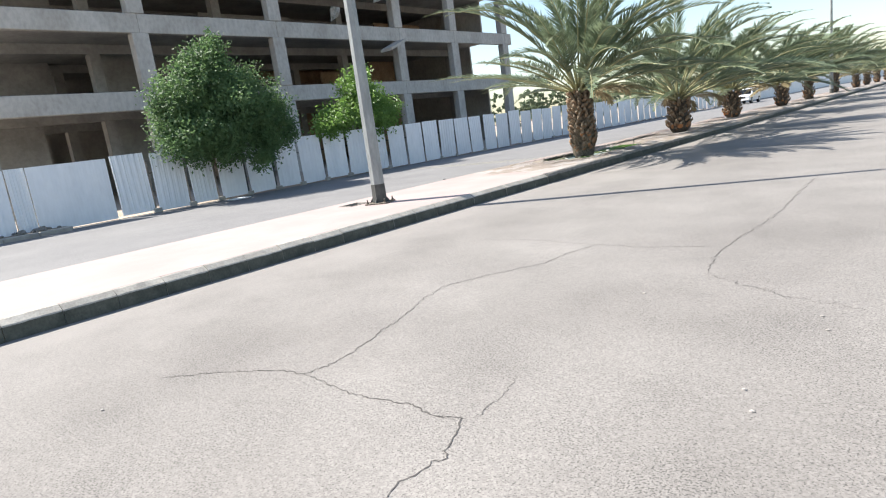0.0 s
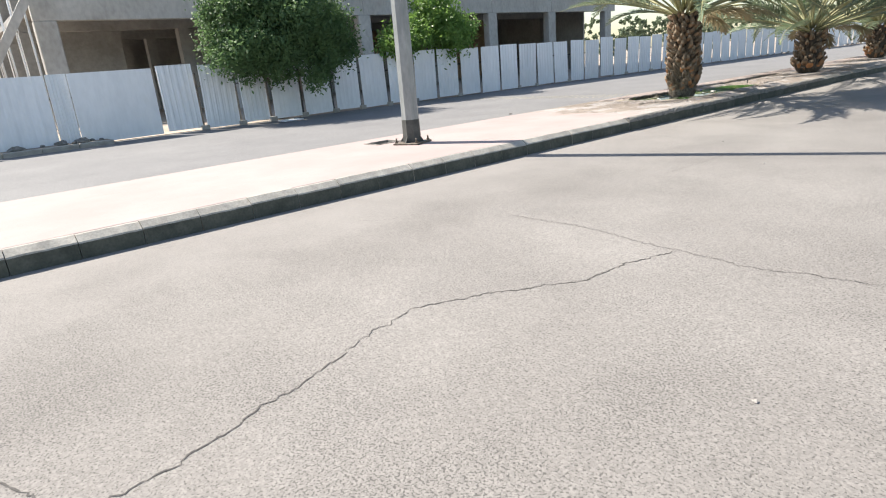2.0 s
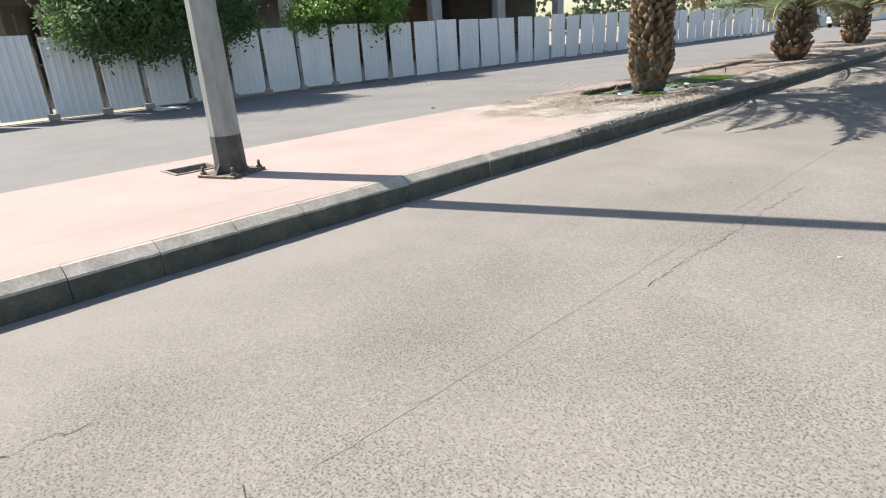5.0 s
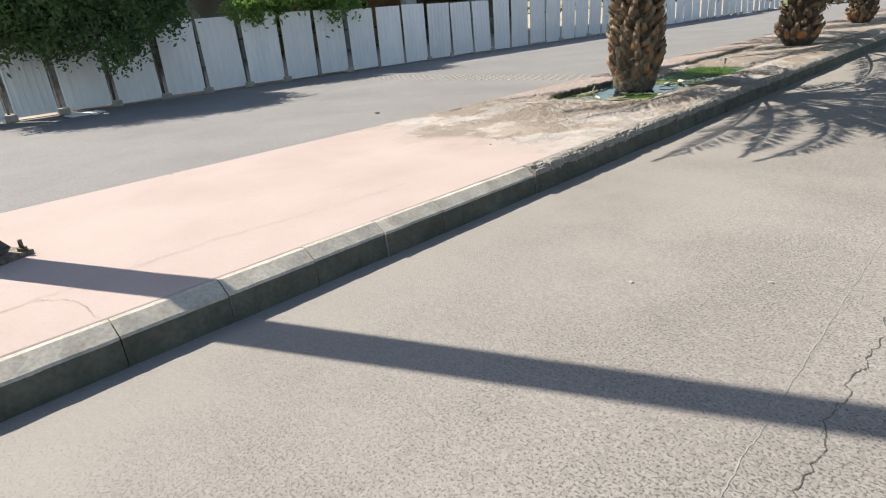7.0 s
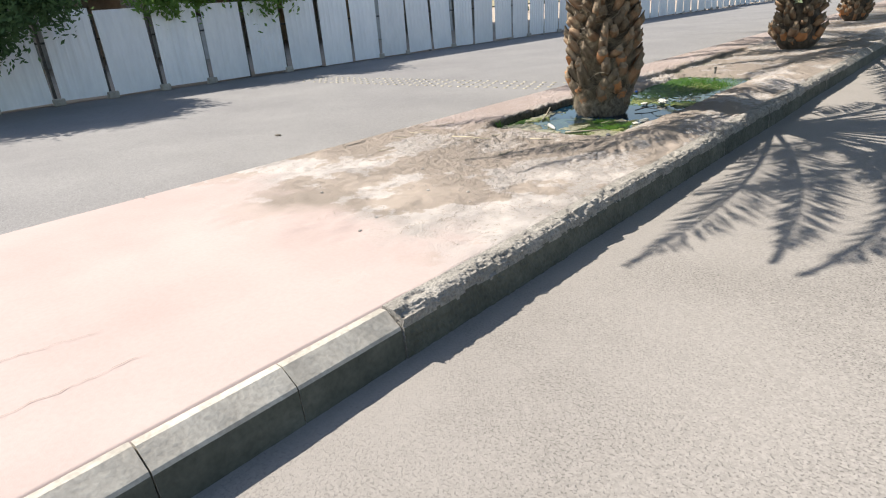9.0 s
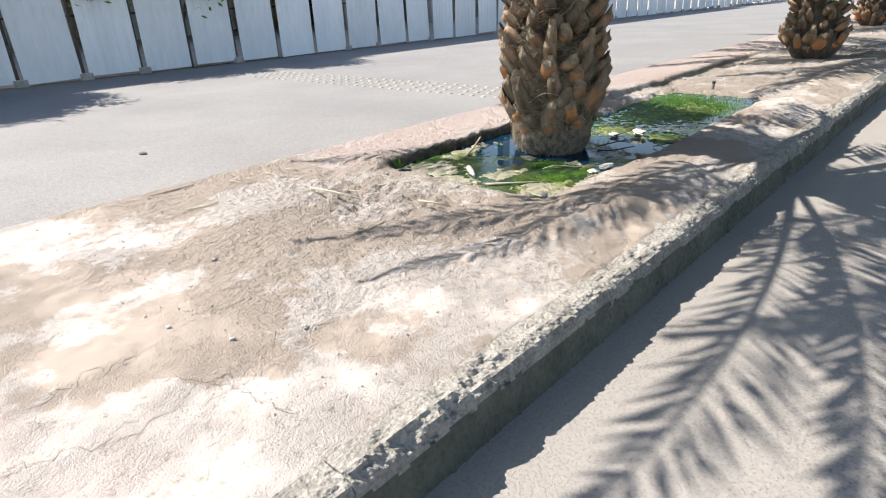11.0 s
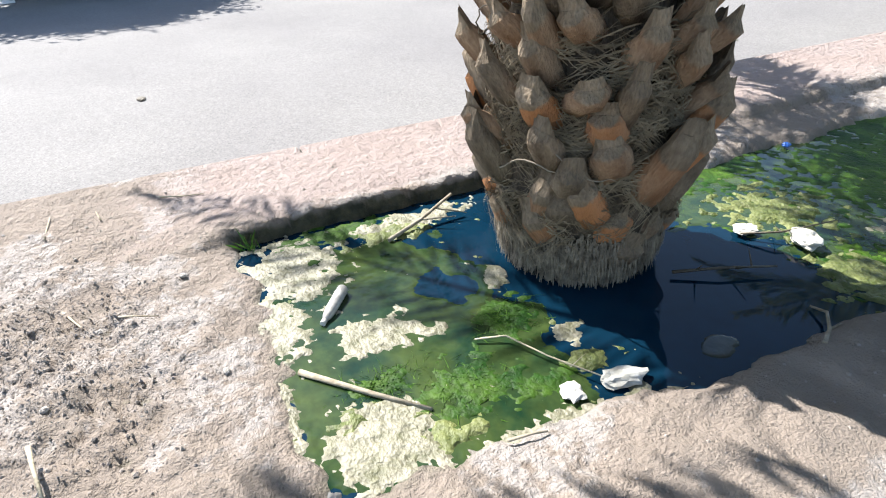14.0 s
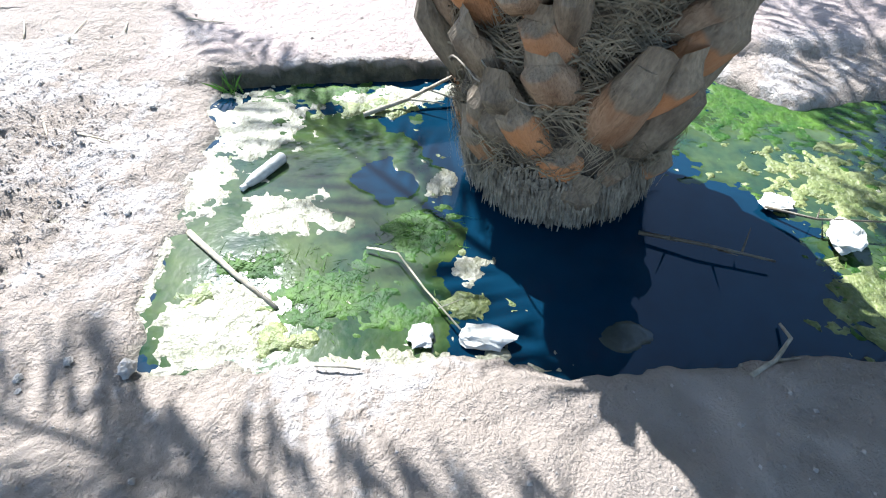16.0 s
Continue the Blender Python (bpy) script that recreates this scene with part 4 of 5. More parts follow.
M_PLASTIC = surface("dirty_white_plastic", (0.36, 0.35, 0.31), (0.56, 0.55, 0.52), scale=14, rough=0.45, fine=60, fine_mix=0.3, bump=0.2)
M_GRASS = leafy("wet_grass", (0.04, 0.12, 0.014), (0.09, 0.21, 0.03), 0.5, 0.3)
M_WEED = surface("water_weed", (0.04, 0.11, 0.010), (0.10, 0.19, 0.022), scale=12, rough=0.8, fine=60, bump=0.0, spec=0.2)
M_STONE = surface("pale_stone", (0.30, 0.275, 0.25), (0.42, 0.39, 0.36), scale=25, fine=90, per_piece=0.2)

water = grid_mesh("water", steps(-2.25, -0.55, 0.1), steps(17.2, 22.4, 0.1), lambda x, y: WATER_Z, M_WATER)
tagged(water, "dark still stagnant water pooled around the palm foot", "water", kind="structure")


def blobs_at(spots, x, y, wob, scale):
    v = 0.0
    for (a, b, rx, ry, s) in spots:
        v = max(v, s * math.exp(-((x - a) / rx) ** 2 - ((y - b) / ry) ** 2))
    return v + wob * fbm(x, y, 2, scale, 4)


OPEN_WATER = [(-1.56, 18.13, 0.19, 0.15, 1.15), (-1.15, 18.95, 0.42, 0.52, 1.2), (-1.56, 18.74, 0.42, 0.40, 1.2), (-0.85, 18.85, 0.20, 0.36, 1.1)]
PALE = [(-0.98, 17.71, 0.155, 0.155, 1.6), (-1.41, 17.84, 0.11, 0.15, 1.25), (-1.36, 17.98, 0.05, 0.10, 0.9), (-1.95, 17.68, 0.28, 0.19, 1.15), (-1.62, 17.55, 0.24, 0.13, 1.05), (-1.25, 17.49, 0.25, 0.06, 0.8), (-1.53, 18.36, 0.06, 0.05, 1.6), (-2.10, 18.22, 0.08, 0.30, 1.15), (-1.13, 18.40, 0.06, 0.05, 1.2), (-0.82, 18.1, 0.06, 0.5, 0.8), (-1.0, 20.0, 0.2, 0.3, 0.6)]
GREEN = [(-1.06, 18.0, 0.14, 0.17, 1.0), (-1.30, 18.26, 0.10, 0.11, 1.3), (-1.19, 17.78, 0.06, 0.12, 0.8), (-0.98, 18.2, 0.08, 0.12, 0.8), (-2.14, 17.92, 0.08, 0.34, 1.1), (-1.9, 19.7, 0.3, 0.5, 0.9), (-1.4, 20.6, 0.5, 0.8, 1.0), (-0.95, 19.6, 0.16, 0.22, 0.85), (-1.7, 21.2, 0.5, 0.8, 1.0)]
YELLOW = [(-0.93, 17.88, 0.06, 0.10, 0.85), (-1.10, 17.66, 0.05, 0.08, 0.8), (-1.0, 18.38, 0.05, 0.06, 1.3), (-2.02, 18.15, 0.08, 0.2, 0.85), (-1.40, 19.66, 0.24, 0.28, 0.85), (-0.90, 19.5, 0.16, 0.18, 1.0), (-1.2, 20.9, 0.3, 0.5, 0.7)]
SILT = [(-0.86, 18.77, 0.05, 0.085, 1.0)]


def mat_layer(name, spots, material, label, thick, lump, cut, seed, wob=0.42, freq=13, y1=22.2, under=True):
    """A floating crust that rises out of the water where its patches are; its outline is the waterline."""
    def value(x, y):
        v = blobs_at(spots, x, y, wob, freq)
        o = blobs_at(OPEN_WATER, x, y, 0.22, 7)
        return min(v - cut, (v - o) * 0.8) if under else v - cut

    def height(x, y):
        v = value(x, y)
        z = WATER_Z + max(-0.012, min(thick, v * 0.05))
        if v > 0:
            z += lump * min(1.0, v * 8) * (fbm(x, y, seed, 22, 3) + 0.6 * abs(fbm(x, y, seed + 3, 60, 2)))
        return z

    def keep(x, y):
        return pit_mask(x, y) > 0.05 and value(x, y) > -0.2
    ob = grid_mesh(name, steps(-2.24, -0.62, 0.012), steps(17.25, y1, 0.012), height, material, keep=keep)
    return tagged(ob, label, "algae", kind="stuff")


MURKY = [(-1.30, 17.92, 0.66, 0.42, 1.25), (-1.5, 20.6, 0.8, 1.3, 1.2)]
mat_layer("murky_film", MURKY, M_MURK, "olive green film of algae just under the water surface", 0.002, 0.0, 0.35, 21, 0.22, 6)
M_SILT = surface("silty_stone", (0.016, 0.024, 0.022), (0.036, 0.046, 0.040), scale=12, rough=0.25, fine=60, fine_mix=0.4, bump=0.1)
mat_layer("silt_patch", SILT, M_SILT, "pale silt-covered stone just under the dark water", 0.002, 0.0, 0.45, 25, 0.2, 12, 19.2, False)
mat_layer("algae_mat", GREEN, M_ALGAE, "bright green stringy algae mat floating on the water", 0.004, 0.0025, 0.44, 1, 0.55, 15)
mat_layer("yellow_algae", YELLOW, M_YELLOW, "yellow-green algae crust on the water", 0.009, 0.006, 0.44, 6, 0.55, 17)
mat_layer("pale_scum", PALE, M_SCUM, "pale bleached scum floating at the water's edge", 0.005, 0.004, 0.50, 11, 0.62, 15)


def blades(name, spots, n, size, material, label, category, seed, zf, wide=0.0035, lie=0.5):
    r = random.Random(seed)
    verts, faces = [], []
    for _ in range(n):
        a, b, rx, ry, s = r.choice(spots)
        x, y = a + r.gauss(0, rx), b + r.gauss(0, ry)
        z = zf(x, y)
        h = size * r.uniform(0.5, 1.3)
        d = r.uniform(0, 6.28)
        w = Vector((math.cos(d), math.sin(d), 0)) * wide
        tip = Vector((x + r.gauss(0, h * lie), y + r.gauss(0, h * lie), z + h * min(1.0, 0.5 / lie)))
        k = len(verts)
        p = Vector((x, y, z - 0.004))
        verts += [p - w, p + w, (p + tip) / 2 + w * 0.8 + Vector((0, 0, h * 0.12)), tip]
        faces += [(k, k + 1, k + 2, k + 3)]
    me = bpy.data.meshes.new(name)
    me.from_pydata(verts, [], faces)
    me.materials.append(material)
    return tagged(new(name, me), label, category, kind="stuff")


blades("wet_grass", [(-1.35, 21.3, 0.17, 0.30, 1), (-1.05, 21.0, 0.1, 0.3, 1)], 3600, 0.020, M_GRASS, "bright green short grass growing in the wet mud", "grass", 3, lambda x, y: max(WATER_Z, median_z(x, y)))
blades("algae_strands", [(-1.30, 18.26, 0.045, 0.055, 1), (-1.06, 18.0, 0.07, 0.08, 1), (-1.19, 17.78, 0.03, 0.06, 1), (-0.98, 19.62, 0.08, 0.1, 1)], 1100, 0.016, M_WEED, "fine green weed strands lying on the water", "grass", 5, lambda x, y: WATER_Z + 0.004, 0.0011, 1.6)
blades("grass_tuft", [(-2.18, 17.56, 0.010, 0.014, 1)], 16, 0.085, M_GRASS, "small green grass tuft at the broken slab edge", "grass", 7, lambda x, y: 0.19)


# ---- litter and sticks ----
def stick(name, pts, r0, r1, material, label, category="stick", twigs=(), n=7):
    e = thing(name, *pts[0], label, category)
    o = Vector(pts[0])
    bm = bmesh.new()
    P = [Vector(p) - o for p in pts]
    tube(bm, P, [0.75 * (r0 + (r1 - r0) * i / (len(P) - 1)) for i in range(len(P))], n)
    stem = part("stem", bm, material, e)
    for a, b in twigs:
        bm = bmesh.new()
        tube(bm, [Vector(a) - o, Vector(b) - o], [r0 * 0.45, r0 * 0.1], 5)
        part("side_twig", bm, material, e)
    return e


W = WATER_Z
stick("stick", [(-1.35, 17.57, W + 0.010), (-1.16, 17.74, W + 0.010), (-1.03, 17.87, W + 0.006)], 0.014, 0.008, M_STICK, "pale straight dead stalk lying on the algae")
stick("stalk", [(-1.23, 18.11, W + 0.015), (-1.19, 18.20, W + 0.025), (-1.05, 18.27, W + 0.02), (-0.90, 18.35, W + 0.03)], 0.0045, 0.003, M_STRAW, "thin yellowish forked stalk lying across the algae", "stick", [((-1.19, 18.20, W + 0.022), (-1.235, 18.13, W + 0.012)), ((-0.98, 18.30, W + 0.02), (-1.0, 18.37, W + 0.03))])
stick("thorny_branch", [(-1.22, 18.92, W + 0.02), (-1.14, 19.08, W + 0.035), (-1.06, 19.26, W + 0.03)], 0.009, 0.005, M_DARK_STICK, "dark wet thorny palm stalk in the water", "branch", [((-1.18, 19.0, W + 0.03), (-1.14, 18.97, W + 0.08)), ((-1.12, 19.12, W + 0.03), (-1.05, 19.13, W + 0.075)), ((-1.10, 19.18, W + 0.03), (-1.16, 19.22, W + 0.07))])
stick("branch", [(-1.96, 18.09, W + 0.012), (-2.02, 18.26, W + 0.035), (-2.08, 18.44, W + 0.09)], 0.013, 0.009, M_STICK, "pale dead palm stalk leaning against the trunk", "branch", [((-2.02, 18.27, W + 0.035), (-1.95, 18.40, W + 0.05)), ((-2.05, 18.34, W + 0.06), (-1.99, 18.47, W + 0.03))])
stick("twig", [(-0.82, 17.99, W + 0.03), (-0.81, 18.06, W + 0.032), (-0.80, 18.10, W + 0.03)], 0.006, 0.004, M_STICK, "short dry twig on the muddy edge")
stick("root", [(-0.70, 19.02, 0.22), (-0.74, 19.1, 0.215), (-0.80, 19.17, W + 0.03), (-0.86, 19.18, W + 0.01)], 0.010, 0.005, M_STICK, "curved bare root at the edge of the water", "root", [((-0.74, 19.1, 0.215), (-0.75, 19.2, 0.20))])
stick("branch", [(-1.3, 19.35, W + 0.02), (-1.2, 19.45, W + 0.05), (-1.15, 19.7, W + 0.06)], 0.007, 0.003, M_DARK_STICK, "thin dark branch poking over the water", "branch", [((-1.2, 19.45, W + 0.05), (-1.28, 19.52, W + 0.02))])
rs = random.Random(77)
for i in range(9):
    x, y = rs.uniform(-2.9, -0.9), rs.uniform(15.9, 17.3)
    a, ln = rs.uniform(0, 6.28), rs.uniform(0.08, 0.26)
    q = [(x + math.cos(a) * ln * t, y + math.sin(a) * ln * t) for t in (0, 0.5, 1)]
    stick("dry_leaf_strip", [(u, v, median_z(u, v) + 0.006) for u, v in q], 0.006, 0.003, M_STRAW, "dry straw-coloured palm leaflet lying on the soil", "leaf", n=5)

stick("dry_stalk", [(-2.11, 16.67, 0.275), (-1.87, 16.68, 0.285), (-1.63, 16.69, 0.28)], 0.008, 0.005, M_STRAW, "long straw-coloured stalk lying on the dug soil")
stick("dry_stalk", [(-1.31, 16.88, 0.275), (-1.23, 16.90, 0.275), (-1.12, 16.93, 0.27)], 0.009, 0.006, M_STRAW, "short straw-coloured stalk lying on the dug soil")
# plastic bottle
bottle = thing("bottle", -1.625, 17.757, W + 0.016, "dirty white plastic bottle floating on the scum", "bottle")
bm = bmesh.new()
tube(bm, [(-0.105, 0, 0), (-0.098, 0, 0), (-0.05, 0, 0), (0.03, 0, 0), (0.06, 0, 0), (0.085, 0, 0)], [0.022, 0.030, 0.031, 0.030, 0.024, 0.013], 14)
M_OLD = surface("dirty_bottle", (0.33, 0.32, 0.29), (0.54, 0.53, 0.50), scale=16, rough=0.45, fine=60, fine_mix=0.4, bump=0.3)
part("body", bm, M_OLD, bottle)
bm = bmesh.new()
tube(bm, [(0.085, 0, 0), (0.105, 0, 0)], [0.015, 0.015], 12)
part("cap", bm, M_PLASTIC, bottle)
bottle.scale = (0.95, 0.68, 0.68)
bottle.rotation_euler = (0, radians(3), radians(-38))


def crumple(name, x, y, z, sx, sy, sz, seed, label, category, material=M_PLASTIC, rz=0):
    bm = bmesh.new()
    bmesh.ops.create_icosphere(bm, subdivisions=3, radius=1.0)
    for v in bm.verts:
        n = v.co.normalized()
        k = 1 + 0.40 * fbm(n.x, n.y, n.z + seed, 1.8) + 0.26 * abs(fbm(n.x, n.y, n.z + seed, 4.5))
        v.co = Vector((n.x * sx, n.y * sy, n.z * sz)) * k
    ob = part(name, bm, material)
    ob.matrix_basis = pose(x, y, z, 0, 0, rz)
    return tagged(ob, label, category)


crumple("plastic_bag", -0.88, 18.41, W + 0.018, 0.065, 0.034, 0.014, 2, "crumpled dirty white plastic bag in the mud", "litter", rz=80)
crumple("plastic_scrap", -0.90, 18.25, W + 0.014, 0.036, 0.03, 0.010, 4, "crumpled scrap of white plastic in the mud", "litter")
crumple("paper_cup", -1.14, 19.51, W + 0.035, 0.045, 0.065, 0.026, 6, "crushed white paper cup at the water's edge", "litter", rz=70)
crumple("paper_scrap", -1.32, 19.40, W + 0.02, 0.035, 0.045, 0.010, 8, "wet white paper scrap floating on the water", "litter")
crumple("stone", -0.85, 17.54, W + 0.03, 0.022, 0.018, 0.016, 9, "small pale stone on the muddy edge", "stone", M_STONE)
M_BLUE = surface("blue_plastic", (0.03, 0.12, 0.45), (0.05, 0.16, 0.55), scale=20, rough=0.4)
crumple("plastic_crumb", -1.85, 20.3, W + 0.02, 0.018, 0.018, 0.012, 12, "small blue plastic fragment lying on the algae", "litter", M_BLUE)
for i in range(70):
    x, y = rs.uniform(-2.95, -0.2), rs.uniform(14.4, 17.4) if i < 50 else rs.uniform(22.3, 25)
    s = rs.choice((0.004, 0.006, 0.008, 0.012))
    crumple("pebble", x, y, median_z(x, y) + s * 0.4, s, s * 0.8, s * 0.6, i, "small rough pebble on the dusty soil", "stone", M_STONE, rs.uniform(0, 360))["group"] = "pebbles on the soil"
for i, (x, y) in enumerate(((5.46, 6.37), (6.67, 4.73), (6.73, 6.21), (6.8, 5.96), (6.58, 4.95), (3.13, 2.99), (3.4, 11.5), (1.6, 12.6), (2.2, 13.0))):
    crumple("road_stone", x, y, 0.004, 0.012, 0.010, 0.006, 90 + i, "small loose stone on the asphalt", "stone", M_STONE)["group"] = "loose stones on the road"
crumple("road_leaf", -6.07, 17.13, FAR_Z + 0.012, 0.06, 0.035, 0.012, 3, "dark dry leaf lying on the far asphalt", "leaf", M_DARK_STICK)

# clods of dug soil beside the pit
M_CLOD = surface("dug_soil", (0.27, 0.235, 0.205), (0.36, 0.32, 0.29), scale=20, fine=80, fine_mix=0.4, bump=0.5)
verts, faces = [], []
OCT = ((1, 0, 0), (0, 1, 0), (-1, 0, 0), (0, -1, 0), (0, 0, 1), (0, 0, -0.4))
for i in range(10500):
    x, y = (rs.gauss(-1.7, 0.36), rs.gauss(16.8, 0.30)) if i < 6500 else (rs.uniform(-2.9, -0.12), rs.uniform(15.2, 19.5))
    if not -2.95 < x < -0.1 or pit_mask(x, y) > 0.1:
        continue
    q = min(0.010, 0.0030 * rs.lognormvariate(0, 0.5))
    z, k, a = median_z(x, y), len(verts), rs.uniform(0, 1.57)
    for u, v, w in OCT:
        g = q * rs.uniform(0.7, 1.3)
        verts.append((x + g * (u * math.cos(a) - v * math.sin(a)), y + g * (u * math.sin(a) + v * math.cos(a)), z + g * w * 0.8))
    faces += [(k + a0, k + (a0 + 1) % 4, k + 4) for a0 in range(4)]
me = bpy.data.meshes.new("soil_clods")
me.from_pydata(verts, [], faces)
me.materials.append(M_CLOD)
tagged(new("soil_clods", me), "scattered brown crumbs of dug soil beside the pit", "soil", kind="stuff")

# hairline cracks in the slab
M_HAIR = surface("slab_crack", (0.20, 0.165, 0.14), (0.27, 0.225, 0.195), scale=20, fine=80)
for i, q in enumerate(([(-0.86, 5.5), (-0.81, 7.29), (-0.62, 9.27), (-0.66, 10.6), (-0.70, 11.25), (-0.59, 12.13), (-0.55, 12.95)], [(-0.95, 9.6), (-0.61, 9.94), (-0.63, 10.25), (-0.4, 10.38), (-0.09, 10.39)], [(-1.52, 11.91), (-1.43, 12.12)], [(-2.2, 5.2), (-1.9, 6.3), (-1.95, 7.2)], [(-1.1, 12.3), (-0.95, 12.9)], [(-0.95, 15.0), (-0.6, 15.2), (-0.2, 15.25)])):
    crack(q, 0.003, 60 + i, M_HAIR, "slab_crack", 0.02, KZ + (0.005 if i < 5 else 0.012), "faint hairline crack in the pink concrete slab", "crack")

for i, q in enumerate(([(-0.69, 14.42), (-0.64, 14.92), (-0.66, 15.4), (-0.71, 15.9)], [(-1.3, 14.32), (-1.36, 14.64), (-1.4, 15.0)], [(-0.60, 14.77), (-0.55, 15.2), (-0.63, 15.6)], [(-0.39, 16.45), (-0.2, 16.42), (-0.06, 16.4)], [(-1.0, 14.6), (-1.05, 15.2), (-1.2, 15.9), (-1.25, 16.3)], [(-1.8, 14.8), (-1.9, 15.4), (-2.2, 16.0)], [(-2.4, 15.3), (-2.5, 16.0), (-2.7, 16.6)], [(-0.45, 15.3), (-0.75, 15.5), (-1.1, 15.6)])):
    crack(q, 0.003, 80 + i, M_HAIR, "crust_crack", 0.055, lambda x, y: median_z(x, y) + 0.004, "jagged crack in the dusty soil crust", "crack")

# a torn pale sheet caught on the building's edge
bm = bmesh.new()
g = [[bm.verts.new((0.15 * fbm(a / 3, b / 3, 1, 1.5), 0.9 * a / 6 - 0.2 * b / 6, -1.1 * b / 6 * (1 - 0.4 * a / 6))) for a in range(7)] for b in range(7)]
for p, q in zip(g, g[1:]):
    for k in range(6):
        bm.faces.new((p[k], p[k + 1], q[k + 1], q[k]))
bmesh.ops.solidify(bm, geom=bm.faces[:], thickness=0.02)
ob = part("torn_sheet", bm, M_PLASTIC)
ob.matrix_basis = pose(-29.75, 33.4, 12.0)
tagged(ob, "torn white plastic sheet hanging off the building's edge beam", "sheet")

# pipe stub
pipe = thing("pipe_stub", -1.44, 22.2, 0.10, "short black irrigation pipe standing in the mud", "pipe")
bm = bmesh.new()
tube(bm, [(0, 0, 0), (0.004, 0, 0.2)], [0.018, 0.018], 10)
part("tube", bm, M_POLE_DARK, pipe)
bm = bmesh.new()
tube(bm, [(0.004, 0, 0.2), (0.004, 0, 0.225)], [0.024, 0.022], 10)
part("cap", bm, M_POLE_DARK, pipe)


# ---- fibre on the nearest trunk ----
def fibre(name, n, zr, rr, length, material, parent, seed, hang, width=0.004):
    """Strands on the trunk: wrapped round it in loose waves, or hanging straight down."""
    r = random.Random(seed)
    verts, faces = [], []
    for c in range(n // 12):
        a0, z0 = r.uniform(0, 6.283), r.uniform(*zr)
        slope, ln0, sgn = r.uniform(-1.5, 0.35), length * r.uniform(0.5, 1.4), r.choice((-1, 1))
        for _ in range(12):
            a, z = a0 + r.gauss(0, 0.07), z0 + r.gauss(0, 0.018)
            rad = r.uniform(*rr) if not hang else foot_radius(z) + r.uniform(-0.004, 0.020)
            ln, ph, wv = ln0 * r.uniform(0.6, 1.2), r.uniform(0, 6), r.uniform(0.006, 0.024)
            k, w = len(verts), width * r.uniform(0.5, 1.2)
            for i in range(6):
                t = i / 5
                if hang:
                    aa, zz, rd = a + 0.03 * math.sin(ph + t), z - ln * t, rad + 0.004 * t
                    off = (w * (1 - 0.7 * t) / rad, 0.0)
                else:
                    aa, zz, rd = a + sgn * ln * t / rad, z + slope * ln * t + wv * math.sin(ph + 5 * t), rad + 0.014 * math.sin(3.1 * t + ph)
                    off = (0.0, w * (1 - 0.6 * t))
                for q in (-1, 1):
                    verts.append((rd * math.cos(aa + q * off[0]), rd * math.sin(aa + q * off[0]), zz + q * off[1]))
            for i in range(5):
                faces.append((k + 2 * i, k + 2 * i + 1, k + 2 * i + 3, k + 2 * i + 2))
    me = bpy.data.meshes.new(name)
    me.from_pydata(verts, [], faces)
    me.materials.append(material)
    ob = new(name, me)
    ob.parent = parent
    return tagged(ob, kind="stuff")


FOOT = ((0.035, 0.17), (0.055, 0.220), (0.085, 0.258), (0.13, 0.286), (0.2, 0.306), (0.27, 0.30))


def foot_radius(z):
    for (a, ra), (b, rb) in zip(FOOT, FOOT[1:]):
        if z <= b:
            return ra + (rb - ra) * max(0.0, (z - a) / (b - a))
    return FOOT[-1][1]


M_SHEATH = surface("leaf_sheath_fibre", (0.085, 0.066, 0.042), (0.28, 0.228, 0.155), scale=9, fine=90, fine_mix=0.6)
M_ROOTLET = surface("dark_rootlets", (0.075, 0.062, 0.046), (0.25, 0.215, 0.165), scale=22, fine=120, fine_mix=0.6)
fibre("trunk_fibre", 2000, (0.5, 1.8), (0.315, 0.362), 0.15, M_SHEATH, STORE, 5, False, 0.0024)["label"] = "loose grey-brown fibre between the leaf bases"
fibre("lower_fibre", 6000, (0.30, 0.95), (0.312, 0.356), 0.13, M_SHEATH, STORE, 15, False, 0.0030)["label"] = "tangled pale fibre round the lower trunk"
fibre("root_skirt", 9000, (0.085, 0.26), (0.285, 0.318), 0.050, M_ROOTLET, STORE, 6, True, 0.0042)["label"] = "fringe of short hanging dry rootlets"
rl = random.Random(41)
for a0, z0, span, rise in ((-1.9, 1.02, 1.0, 0.14), (-2.3, 0.86, 0.7, 0.12), (-1.2, 0.62, 0.8, -0.10), (-2.0, 1.28, 0.9, -0.16), (-1.6, 0.50, 0.9, 0.07), (-0.9, 1.12, 0.6, 0.16)):
    bm = bmesh.new()
    line = []
    for i in range(13):
        t = i / 12
        rad = 0.375 + 0.022 * math.sin(5 * t + a0) + rl.uniform(-0.006, 0.006)
        a = a0 + span * t
        line.append((rad * math.cos(a), rad * math.sin(a), z0 + rise * t + 0.025 * math.sin(7 * t + z0 * 9)))
    tube(bm, line, [0.0042 * (1 - 0.6 * i / 12) for i in range(13)], 5)
    part("loose_strand", bm, M_FIBRE, STORE, "curled pale strand hanging on the trunk")
bm = bmesh.new()
rings = []
for t, rad in FOOT:
    rings.append([bm.verts.new(((rad + 0.016 * fbm(math.cos(k / 9), math.sin(k / 9), t, 4)) * math.cos(k * math.pi / 28), (rad + 0.016 * fbm(math.cos(k / 9), math.sin(k / 9), t, 4)) * math.sin(k * math.pi / 28), t + 0.012 * fbm(math.cos(k), math.sin(k), 3, 2))) for k in range(56)])
for p, q in zip(rings, rings[1:]):
    for k in range(56):
        bm.faces.new((p[k], p[(k + 1) % 56], q[(k + 1) % 56], q[k])).smooth = True
bm.faces.new(rings[0][::-1])
